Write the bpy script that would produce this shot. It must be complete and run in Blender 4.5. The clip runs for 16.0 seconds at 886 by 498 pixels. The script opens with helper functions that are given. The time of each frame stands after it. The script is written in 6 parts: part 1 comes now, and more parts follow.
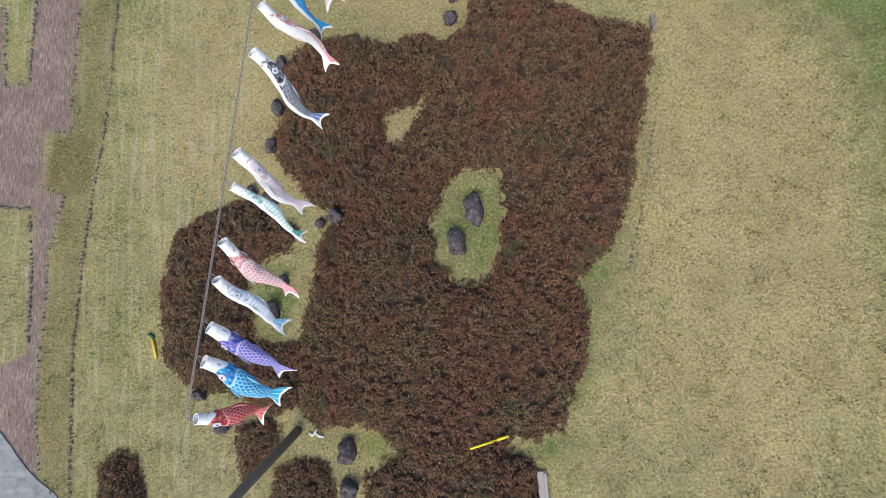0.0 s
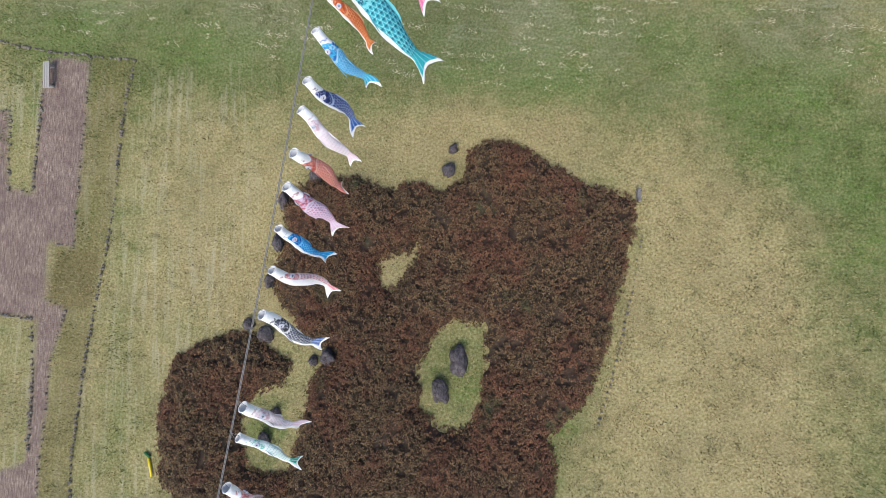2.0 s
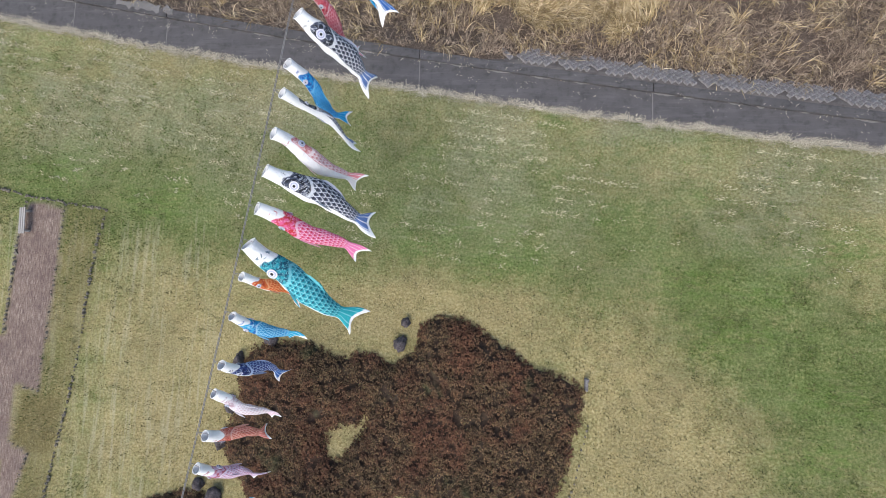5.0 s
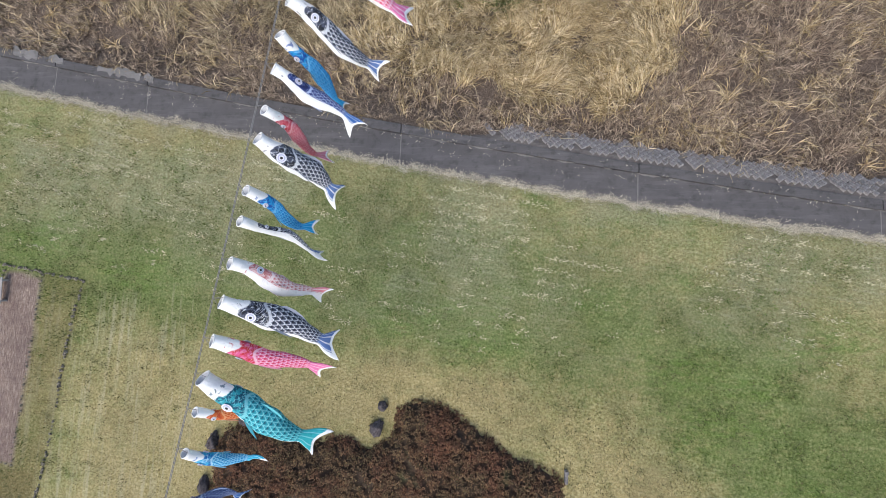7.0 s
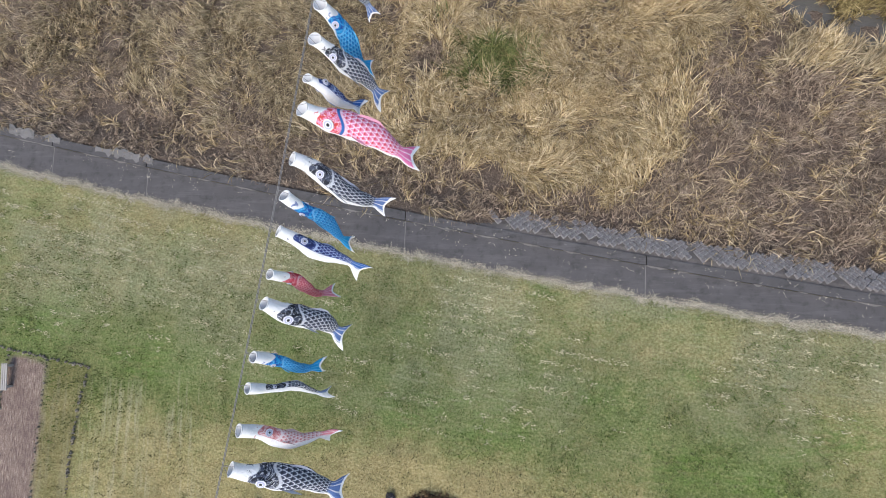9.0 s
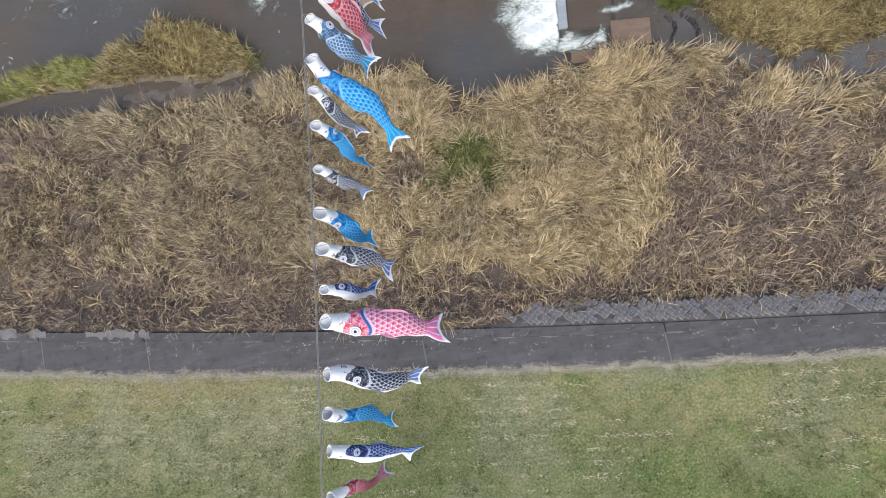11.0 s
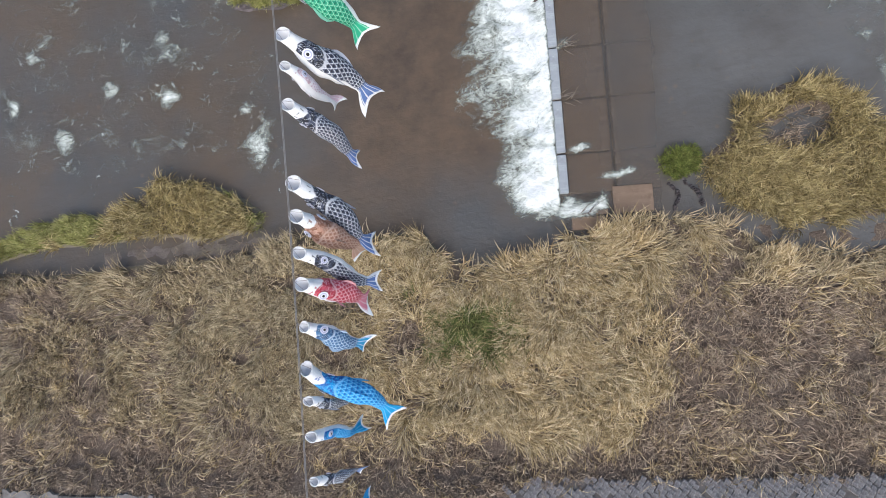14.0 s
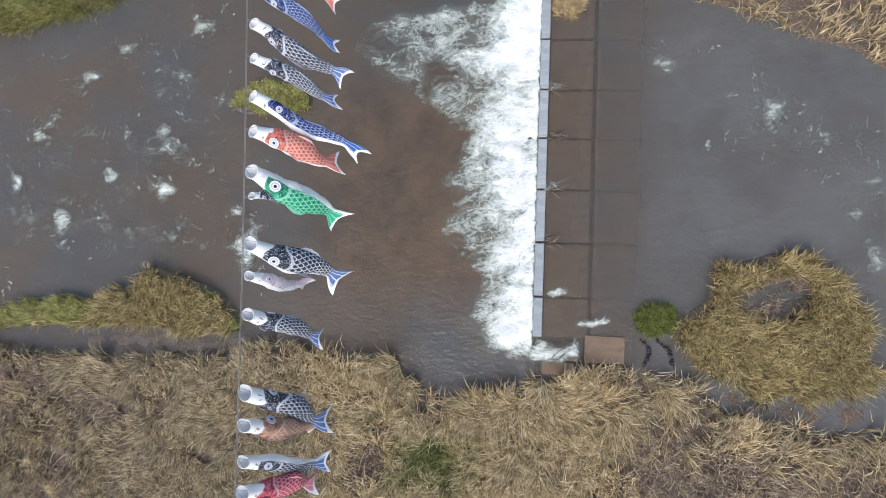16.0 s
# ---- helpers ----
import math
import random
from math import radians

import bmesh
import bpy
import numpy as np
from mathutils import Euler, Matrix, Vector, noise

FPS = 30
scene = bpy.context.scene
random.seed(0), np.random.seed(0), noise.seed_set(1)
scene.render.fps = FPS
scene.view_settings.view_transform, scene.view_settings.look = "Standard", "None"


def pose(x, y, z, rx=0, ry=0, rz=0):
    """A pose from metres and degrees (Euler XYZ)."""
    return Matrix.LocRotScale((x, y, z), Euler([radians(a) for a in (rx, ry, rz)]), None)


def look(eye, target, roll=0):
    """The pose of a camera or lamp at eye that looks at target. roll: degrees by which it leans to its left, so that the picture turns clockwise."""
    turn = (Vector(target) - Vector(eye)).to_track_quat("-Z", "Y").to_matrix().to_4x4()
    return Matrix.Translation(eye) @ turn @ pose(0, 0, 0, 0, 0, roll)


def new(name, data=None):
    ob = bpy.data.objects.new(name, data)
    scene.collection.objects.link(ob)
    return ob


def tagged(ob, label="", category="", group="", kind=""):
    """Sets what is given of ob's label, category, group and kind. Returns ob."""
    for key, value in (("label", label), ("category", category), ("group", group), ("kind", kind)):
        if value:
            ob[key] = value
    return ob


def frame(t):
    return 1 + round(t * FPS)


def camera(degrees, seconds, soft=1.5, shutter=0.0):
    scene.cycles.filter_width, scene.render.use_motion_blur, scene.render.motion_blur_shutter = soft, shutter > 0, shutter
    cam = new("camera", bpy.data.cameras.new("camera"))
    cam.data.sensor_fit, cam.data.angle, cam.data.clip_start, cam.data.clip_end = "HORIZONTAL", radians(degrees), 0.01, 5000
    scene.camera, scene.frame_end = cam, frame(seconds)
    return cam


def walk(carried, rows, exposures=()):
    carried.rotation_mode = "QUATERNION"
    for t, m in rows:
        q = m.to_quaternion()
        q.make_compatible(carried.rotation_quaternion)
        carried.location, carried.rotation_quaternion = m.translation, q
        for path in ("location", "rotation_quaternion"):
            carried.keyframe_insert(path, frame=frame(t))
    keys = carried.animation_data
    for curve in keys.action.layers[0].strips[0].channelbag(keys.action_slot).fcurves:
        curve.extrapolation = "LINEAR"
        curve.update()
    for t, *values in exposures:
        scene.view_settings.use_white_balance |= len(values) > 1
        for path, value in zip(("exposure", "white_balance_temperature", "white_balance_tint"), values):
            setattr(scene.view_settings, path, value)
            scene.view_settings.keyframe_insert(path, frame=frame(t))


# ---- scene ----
cam = camera(89.5, 16.0, soft=0.9)
# seconds, eye x y z, turns about x y z in degrees (0, 0, 0 looks straight down)
PATH = [
    (0.0, -0.68, -1.37, 17.21, 7.01, 5.31, -4.50),
    (0.5, -0.61, 0.05, 17.59, 6.35, 4.93, -3.94),
    (1.0, -0.61, 1.68, 18.12, 5.95, 4.20, -3.23),
    (1.5, -0.57, 3.52, 18.66, 5.44, 3.37, -1.56),
    (2.0, -0.25, 5.49, 19.01, 4.44, 3.42, -0.86),
    (2.5, 0.12, 7.37, 19.17, 3.66, 3.67, -0.38),
    (3.0, 0.56, 8.81, 19.26, 3.85, 3.96, 0.68),
    (3.5, 1.09, 9.92, 19.40, 4.56, 4.30, 1.49),
    (4.0, 1.48, 10.97, 19.59, 4.77, 4.44, 1.73),
    (6.5, 3.37, 15.60, 19.41, 5.00, 5.66, 2.50),
    (7.0, 3.37, 16.42, 19.34, 5.23, 5.51, 2.62),
    (7.5, 3.25, 17.43, 19.42, 4.78, 5.37, 2.41),
    (8.0, 3.15, 18.57, 19.50, 4.22, 5.29, 2.83),
    (8.5, 3.08, 19.73, 19.53, 3.81, 5.41, 2.84),
    (9.0, 2.96, 20.99, 19.55, 3.32, 5.55, 2.18),
    (9.2, 2.75, 21.37, 19.57, 3.31, 5.47, -0.54),
    (10.2, 2.18, 23.60, 19.72, 3.75, 4.35, -8.60),
    (11.3, 1.84, 26.07, 19.87, 4.12, 3.38, -11.33),
    (11.5, 1.92, 26.57, 19.86, 4.06, 3.45, -11.30),
    (12.0, 2.22, 27.74, 19.86, 3.85, 3.70, -11.37),
    (12.5, 2.64, 29.05, 19.88, 3.55, 4.04, -11.30),
    (13.0, 3.10, 30.43, 19.98, 3.27, 4.35, -11.24),
    (13.5, 3.51, 31.92, 20.16, 2.88, 4.53, -11.45),
    (14.0, 3.89, 33.49, 20.37, 2.55, 4.53, -11.15),
    (14.5, 4.36, 35.03, 20.50, 2.47, 4.52, -10.92),
    (15.0, 4.90, 36.51, 20.63, 2.53, 4.60, -10.35),
    (15.5, 5.64, 37.99, 20.79, 2.75, 4.78, -5.85),
    (16.0, 6.42, 39.49, 20.79, 2.61, 5.51, -5.08),
]
walk(cam, [(t, pose(x, y, z, rx, ry, rz)) for t, x, y, z, rx, ry, rz in PATH], exposures=[(0.0, 0.65), (16.0, 0.65)])

# ---- light: a bright overcast sky ----
SUN_UP, SUN_TURN = radians(52), radians(200)
world = bpy.data.worlds.new("overcast_sky")
scene.world = world
world.use_nodes = True
wt = world.node_tree
sky = wt.nodes.new("ShaderNodeTexSky")
sky.sky_type, sky.sun_disc = "NISHITA", False
sky.sun_elevation, sky.sun_rotation = SUN_UP, SUN_TURN
sky.air_density, sky.dust_density, sky.ozone_density = 1.0, 2.2, 1.0
wt.links.new(sky.outputs["Color"], wt.nodes["Background"].inputs["Color"])
wt.nodes["Background"].inputs["Strength"].default_value = 0.15
sun = new("sun", bpy.data.lights.new("sun", "SUN"))
sun.data.energy, sun.data.angle, sun.data.color = 1.4, radians(40), (1.0, 0.97, 0.92)
sun.matrix_world = look((0, 0, 60), (60 * -math.sin(SUN_TURN) / math.tan(SUN_UP), 60 * -math.cos(SUN_TURN) / math.tan(SUN_UP), 0))

# ---- small tools ----
rng = np.random.default_rng(7)


def hash2(ix, iy, seed):
    h = (ix.astype(np.int64) * 374761393 + iy.astype(np.int64) * 668265263 + seed * 974711) & 0x7FFFFFFF
    h = ((h ^ (h >> 13)) * 1274126177) & 0x7FFFFFFF
    return ((h ^ (h >> 16)) & 0xFFFF) / 65535.0


def vnoise(x, y, size, seed=0):
    """Smooth noise in 0..1 with lumps of the given size in metres."""
    x, y = np.asarray(x, float) / size, np.asarray(y, float) / size
    ix, iy = np.floor(x), np.floor(y)
    fx, fy = x - ix, y - iy
    fx, fy = fx * fx * (3 - 2 * fx), fy * fy * (3 - 2 * fy)
    a, b = hash2(ix, iy, seed), hash2(ix + 1, iy, seed)
    c, d = hash2(ix, iy + 1, seed), hash2(ix + 1, iy + 1, seed)
    return (a * (1 - fx) + b * fx) * (1 - fy) + (c * (1 - fx) + d * fx) * fy


def fbm(x, y, size, seed=0, octaves=3):
    total, amp, norm = 0, 1.0, 0
    for k in range(octaves):
        total = total + amp * vnoise(x, y, size / 2 ** k, seed + 31 * k)
        norm += amp
        amp *= 0.5
    return total / norm


def inside(x, y, outline):
    """Which of the points lie inside the outline."""
    x, y = np.asarray(x, float), np.asarray(y, float)
    hit = np.zeros(x.shape, bool)
    for (x0, y0), (x1, y1) in zip(outline, outline[1:] + outline[:1]):
        cross = (y0 > y) != (y1 > y)
        hit ^= cross & (x < (x1 - x0) * (y - y0) / ((y1 - y0) or 1e-9) + x0)
    return hit


def edge_distance(x, y, outline, closed=True):
    x, y = np.asarray(x, float), np.asarray(y, float)
    best = np.full(x.shape, 1e9)
    ends = outline[1:] + outline[:1] if closed else outline[1:]
    for (x0, y0), (x1, y1) in zip(outline, ends):
        dx, dy = x1 - x0, y1 - y0
        s = np.clip(((x - x0) * dx + (y - y0) * dy) / (dx * dx + dy * dy + 1e-9), 0, 1)
        best = np.minimum(best, np.hypot(x - x0 - s * dx, y - y0 - s * dy))
    return best


def signed(x, y, outline):
    """Distance to the outline, positive inside."""
    return np.where(inside(x, y, outline), 1, -1) * edge_distance(x, y, outline)


def smooth(a, b, v):
    s = np.clip((v - a) / (b - a), 0, 1)
    return s * s * (3 - 2 * s)


def np_mesh(name, verts, faces, material=None, shade=True, attrs=()):
    """A mesh from arrays: verts (n, 3), faces (m, 3 or 4)."""
    me = bpy.data.meshes.new(name)
    verts, faces = np.asarray(verts, np.float32), np.asarray(faces, np.int32)
    k = faces.shape[1]
    me.vertices.add(len(verts))
    me.vertices.foreach_set("co", verts.ravel())
    me.loops.add(faces.size)
    me.loops.foreach_set("vertex_index", faces.ravel())
    me.polygons.add(len(faces))
    me.polygons.foreach_set("loop_start", np.arange(0, faces.size, k, dtype=np.int32))
    me.polygons.foreach_set("loop_total", np.full(len(faces), k, np.int32))
    me.update(calc_edges=True)
    me.polygons.foreach_set("use_smooth", np.full(len(faces), shade))
    for label, values in attrs:
        me.attributes.new(label, "FLOAT", "POINT").data.foreach_set("value", np.asarray(values, np.float32))
    if material:
        me.materials.append(material)
    return me


def part(name, data, parent, label="", kind=""):
    """A mesh (or bmesh) as one object under its thing."""
    if isinstance(data, bmesh.types.BMesh):
        me = bpy.data.meshes.new(name)
        data.to_mesh(me)
        data.free()
        data = me
    ob = new(name, data)
    ob.parent = parent
    return tagged(ob, label, kind=kind)


def thing(name, at, label, category, group="", kind=""):
    ob = new(name)
    ob.location = at
    ob.empty_display_size = 0.2
    return tagged(ob, label, category, group, kind)


def box_mesh(name, size, material, bevel=0.01, at=(0, 0, 0), segments=1):
    bm = bmesh.new()
    bmesh.ops.create_cube(bm, size=1)
    bmesh.ops.scale(bm, vec=size, verts=bm.verts)
    bmesh.ops.translate(bm, vec=at, verts=bm.verts)
    if bevel:
        bmesh.ops.bevel(bm, geom=bm.edges[:], offset=bevel, segments=segments, affect="EDGES", profile=0.6)
    me = bpy.data.meshes.new(name)
    bm.to_mesh(me)
    bm.free()
    me.materials.append(material)
    return me


def tube_mesh(name, points, radii, material, sides=10, caps=True):
    """A tube through points; radii one a point."""
    pts = [Vector(q) for q in points]
    rings = []
    for i, q in enumerate(pts):
        way = (pts[min(i + 1, len(pts) - 1)] - pts[max(i - 1, 0)]).normalized()
        side = way.cross(Vector((0.13, 0.21, 0.97)))
        side = side.normalized() if side.length > 1e-4 else Vector((1, 0, 0))
        up = way.cross(side)
        rings.append([q + radii[i] * (math.cos(2 * math.pi * k / sides) * side + math.sin(2 * math.pi * k / sides) * up) for k in range(sides)])
    bm = bmesh.new()
    vs = [[bm.verts.new(v) for v in ring] for ring in rings]
    for a, b in zip(vs, vs[1:]):
        for k in range(sides):
            bm.faces.new((a[k], a[(k + 1) % sides], b[(k + 1) % sides], b[k])).smooth = True
    if caps:
        bm.faces.new(vs[0][::-1])
        bm.faces.new(vs[-1])
    bmesh.ops.recalc_face_normals(bm, faces=bm.faces)
    me = bpy.data.meshes.new(name)
    bm.to_mesh(me)
    bm.free()
    me.materials.append(material)
    return me


# ---- materials ----
class Shader:
    """A node material built up step by step."""

    def __init__(self, name, rough=0.8, metal=0.0, spec=0.3):
        self.mat = bpy.data.materials.new(name)
        self.mat.use_nodes = True
        self.tree = self.mat.node_tree
        self.bsdf = self.tree.nodes["Principled BSDF"]
        self.bsdf.inputs["Roughness"].default_value = rough
        self.bsdf.inputs["Metallic"].default_value = metal
        self.bsdf.inputs["Specular IOR Level"].default_value = spec
        self.coord = self.tree.nodes.new("ShaderNodeTexCoord").outputs["Object"]

    def put(self, socket, value):
        if isinstance(value, bpy.types.NodeSocket):
            self.tree.links.new(value, socket)
        elif isinstance(value, (tuple, list)) and len(value) == 3 and socket.type == "RGBA":
            socket.default_value = (*value, 1)
        else:
            socket.default_value = value

    def scaled(self, sx, sy, sz):
        n = self.tree.nodes.new("ShaderNodeMapping")
        n.inputs["Scale"].default_value = (sx, sy, sz)
        self.put(n.inputs["Vector"], self.coord)
        return n.outputs["Vector"]

    def noise(self, scale, detail=4.0, rough=0.55, coord=None, distort=0.0):
        n = self.tree.nodes.new("ShaderNodeTexNoise")
        self.put(n.inputs["Vector"], coord or self.coord)
        n.inputs["Scale"].default_value, n.inputs["Detail"].default_value = scale, detail
        n.inputs["Roughness"].default_value, n.inputs["Distortion"].default_value = rough, distort
        return n.outputs["Fac"]

    def cells(self, scale, coord=None, feature="F1"):
        n = self.tree.nodes.new("ShaderNodeTexVoronoi")
        n.feature = feature
        self.put(n.inputs["Vector"], coord or self.coord)
        n.inputs["Scale"].default_value = scale
        return n.outputs["Distance"]

    def ramp(self, fac, *stops):
        n = self.tree.nodes.new("ShaderNodeValToRGB")
        self.put(n.inputs["Fac"], fac)
        el = n.color_ramp.elements
        while len(el) < len(stops):
            el.new(0.5)
        for e, (at, col) in zip(el, stops):
            e.position = at
            e.color = (*col, 1) if isinstance(col, (tuple, list)) else (col, col, col, 1)
        return n.outputs["Color"]

    def mix(self, fac, a, b, how="MIX"):
        n = self.tree.nodes.new("ShaderNodeMix")
        n.data_type, n.blend_type = "RGBA", how
        self.put(n.inputs[0], fac)
        self.put(n.inputs[6], a)
        self.put(n.inputs[7], b)
        return n.outputs[2]

    def math(self, how, a, b=0.0, c=0.0, clamp=False):
        n = self.tree.nodes.new("ShaderNodeMath")
        n.operation, n.use_clamp = how, clamp
        for s, v in zip(n.inputs, (a, b, c)):
            self.put(s, v)
        return n.outputs[0]

    def attr(self, name):
        n = self.tree.nodes.new("ShaderNodeAttribute")
        n.attribute_name = name
        return n.outputs["Fac"]

    def uv(self):
        n = self.tree.nodes.new("ShaderNodeSeparateXYZ")
        t = self.tree.nodes.new("ShaderNodeTexCoord")
        self.put(n.inputs[0], t.outputs["UV"])
        return n.outputs[0], n.outputs[1]

    def island(self):
        return self.tree.nodes.new("ShaderNodeNewGeometry").outputs["Random Per Island"]

    def chance(self):
        return self.tree.nodes.new("ShaderNodeObjectInfo").outputs["Random"]

    def bump(self, height, strength=0.4, distance=0.02):
        n = self.tree.nodes.new("ShaderNodeBump")
        n.inputs["Strength"].default_value, n.inputs["Distance"].default_value = strength, distance
        self.put(n.inputs["Height"], height)
        self.put(self.bsdf.inputs["Normal"], n.outputs["Normal"])
        return self

    def colour(self, c):
        self.put(self.bsdf.inputs["Base Color"], c)
        return self

    def set(self, name, v):
        self.put(self.bsdf.inputs[name], v)
        return self


def ground_material():
    s = Shader("ground", 0.95, spec=0.1)
    fine, mid, big = s.noise(9.0, 6, 0.75), s.noise(1.3, 6, 0.72), s.noise(0.35, 5, 0.6)
    straw = s.ramp(fine, (0.36, (0.215, 0.170, 0.072)), (0.5, (0.345, 0.284, 0.130)), (0.64, (0.505, 0.43, 0.226)))
    green = s.ramp(fine, (0.36, (0.070, 0.094, 0.024)), (0.5, (0.132, 0.162, 0.052)), (0.66, (0.242, 0.268, 0.114)))
    lush = s.math("ADD", s.attr("green"), s.math("MULTIPLY", s.math("SUBTRACT", mid, 0.5), 1.5))
    lush = s.math("ADD", lush, s.math("MULTIPLY", s.math("SUBTRACT", s.noise(3.4, 4, 0.7, s.scaled(0.7, 1.3, 1.0)), 0.5), 0.9), clamp=True)
    lawn = s.mix(lush, straw, green)
    lawn = s.mix(s.math("MULTIPLY", s.ramp(big, (0.44, 0.0), (0.66, 1.0)), 0.32), lawn, (0.215, 0.18, 0.095))
    # fresh growth in drawn-out patches
    shoot = s.math("MULTIPLY", s.attr("fresh"), s.ramp(s.noise(2.4, 6, 0.75, s.scaled(0.6, 1.4, 1.0)), (0.40, 0.0), (0.60, 1.0)))
    lawn = s.mix(s.math("MULTIPLY", shoot, 0.8), lawn, s.ramp(fine, (0.36, (0.055, 0.110, 0.016)), (0.62, (0.155, 0.235, 0.055))))
    # faint tracks of the mower, up and down on the west side, along the path elsewhere
    track = s.noise(2.0, 4, 0.65, s.scaled(1.9, 0.12, 1.0))
    lawn = s.mix(s.math("MULTIPLY", s.math("MULTIPLY", s.ramp(track, (0.50, 0.0), (0.64, 1.0)), s.attr("west")), 0.45), lawn, (0.42, 0.385, 0.25))
    along = s.noise(2.0, 4, 0.65, s.scaled(0.16, 1.6, 1.0))
    lawn = s.mix(s.math("MULTIPLY", s.ramp(along, (0.52, 0.0), (0.66, 1.0)), 0.10), lawn, (0.34, 0.315, 0.19))
    worn = s.ramp(s.cells(2.6), (0.07, 1.0), (0.17, 0.0))
    lawn = s.mix(s.math("MULTIPLY", s.math("MULTIPLY", worn, s.ramp(mid, (0.36, 0.0), (0.54, 1.0))), 0.7), lawn, (0.12, 0.105, 0.05))
    # bleached straw lying in mown rows near the path
    near = s.attr("mown")
    lawn = s.mix(s.math("MULTIPLY", near, 0.42), lawn, s.ramp(fine, (0.36, (0.175, 0.165, 0.10)), (0.5, (0.27, 0.26, 0.17)), (0.66, (0.40, 0.385, 0.28))))
    mid_row = s.math("ABSOLUTE", s.math("SUBTRACT", s.math("FRACT", s.math("ADD", s.attr("row"), s.math("MULTIPLY", s.noise(3.5, 3), 0.22))), 0.5))
    dash = s.math("MULTIPLY", s.ramp(mid_row, (0.07, 1.0), (0.15, 0.0)), s.ramp(s.noise(1.5, 5, 0.75, s.scaled(1.0, 1.9, 1.0)), (0.50, 0.0), (0.58, 1.0)))
    ragged = s.ramp(s.noise(16, 4, 0.7), (0.42, 0.25), (0.56, 1.0))
    lawn = s.mix(s.math("MULTIPLY", s.math("MULTIPLY", s.math("MULTIPLY", dash, ragged), near), 0.4), lawn, (0.47, 0.435, 0.32))
    litter = s.ramp(s.noise(14, 5, 0.7), (0.3, (0.056, 0.041, 0.034)), (0.52, (0.135, 0.103, 0.080)), (0.72, (0.29, 0.234, 0.172)))
    mud = s.ramp(mid, (0.3, (0.088, 0.074, 0.070)), (0.7, (0.175, 0.150, 0.142)))
    soil = s.ramp(s.noise(3.0, 6, 0.72, s.scaled(5.0, 0.9, 1.0), 0.5), (0.34, (0.13, 0.092, 0.075)), (0.52, (0.25, 0.185, 0.15)), (0.68, (0.42, 0.345, 0.27)))
    shade_of_soil = s.ramp(s.noise(0.8, 5, 0.7), (0.40, 0.0), (0.60, 1.0))
    soil = s.mix(s.math("MULTIPLY", shade_of_soil, 0.45), soil, (0.125, 0.085, 0.075))
    lawn = s.mix(s.attr("damp"), lawn, s.ramp(fine, (0.36, (0.095, 0.078, 0.030)), (0.52, (0.168, 0.138, 0.058)), (0.66, (0.255, 0.215, 0.105))))
    c = s.mix(s.attr("litter"), lawn, litter)
    c = s.mix(s.attr("soil"), c, soil)
    c = s.mix(s.attr("mud"), c, mud)
    return s.colour(c).bump(s.math("ADD", fine, mid), 0.9, 0.06).mat


def grass_material(name, low, high, tint):
    s = Shader(name, 0.85, spec=0.15)
    c = s.mix(s.island(), low, high)
    return s.colour(s.mix(s.math("MULTIPLY", s.noise(0.9, 3), 0.7), c, tint)).mat


def reed_material(name, dark, mid, pale, scale=0.45):
    s = Shader(name, 0.75, spec=0.2)
    by_blade = s.ramp(s.island(), (0.0, dark), (0.5, mid), (0.82, tuple(0.4 * a + 0.6 * b for a, b in zip(mid, pale))), (1.0, pale))
    patch = s.ramp(s.noise(scale, 4, 0.6), (0.38, 0.0), (0.66, 1.0))
    c = s.mix(s.math("MULTIPLY", patch, 0.25), by_blade, mid)
    # shade in the gaps between tufts, painted as random darker clumps
    clump = s.ramp(s.noise(2.6, 5, 0.75), (0.36, 0.0), (0.62, 1.0))
    return s.colour(s.mix(clump, s.mix(1.0, c, (0.50, 0.47, 0.45), "MULTIPLY"), s.mix(1.0, c, (1.08, 1.08, 1.07), "MULTIPLY"))).mat


def leaf_material(name, stops, patch):
    s = Shader(name, 0.7, spec=0.2)
    c = s.ramp(s.island(), *stops)
    red = s.ramp(s.noise(0.55, 5, 0.65), (0.44, 0.0), (0.60, 1.0))
    c = s.mix(s.math("MULTIPLY", red, 0.55), c, patch)
    sage = s.ramp(s.noise(0.42, 3, 0.6, s.scaled(1.3, 1.0, 0.0)), (0.60, 0.0), (0.70, 1.0))
    c = s.mix(s.math("MULTIPLY", sage, 0.6), c, (0.085, 0.10, 0.045))
    # dark gaps among the leaves: their shade is multiplied into the colour
    clump = s.ramp(s.noise(2.8, 5, 0.75), (0.38, 0.0), (0.60, 1.0))
    return s.colour(s.mix(clump, s.mix(1.0, c, (0.52, 0.53, 0.55), "MULTIPLY"), s.mix(1.0, c, (1.15, 1.13, 1.1), "MULTIPLY"))).bump(s.noise(11, 4, 0.75), 0.6, 0.05).mat


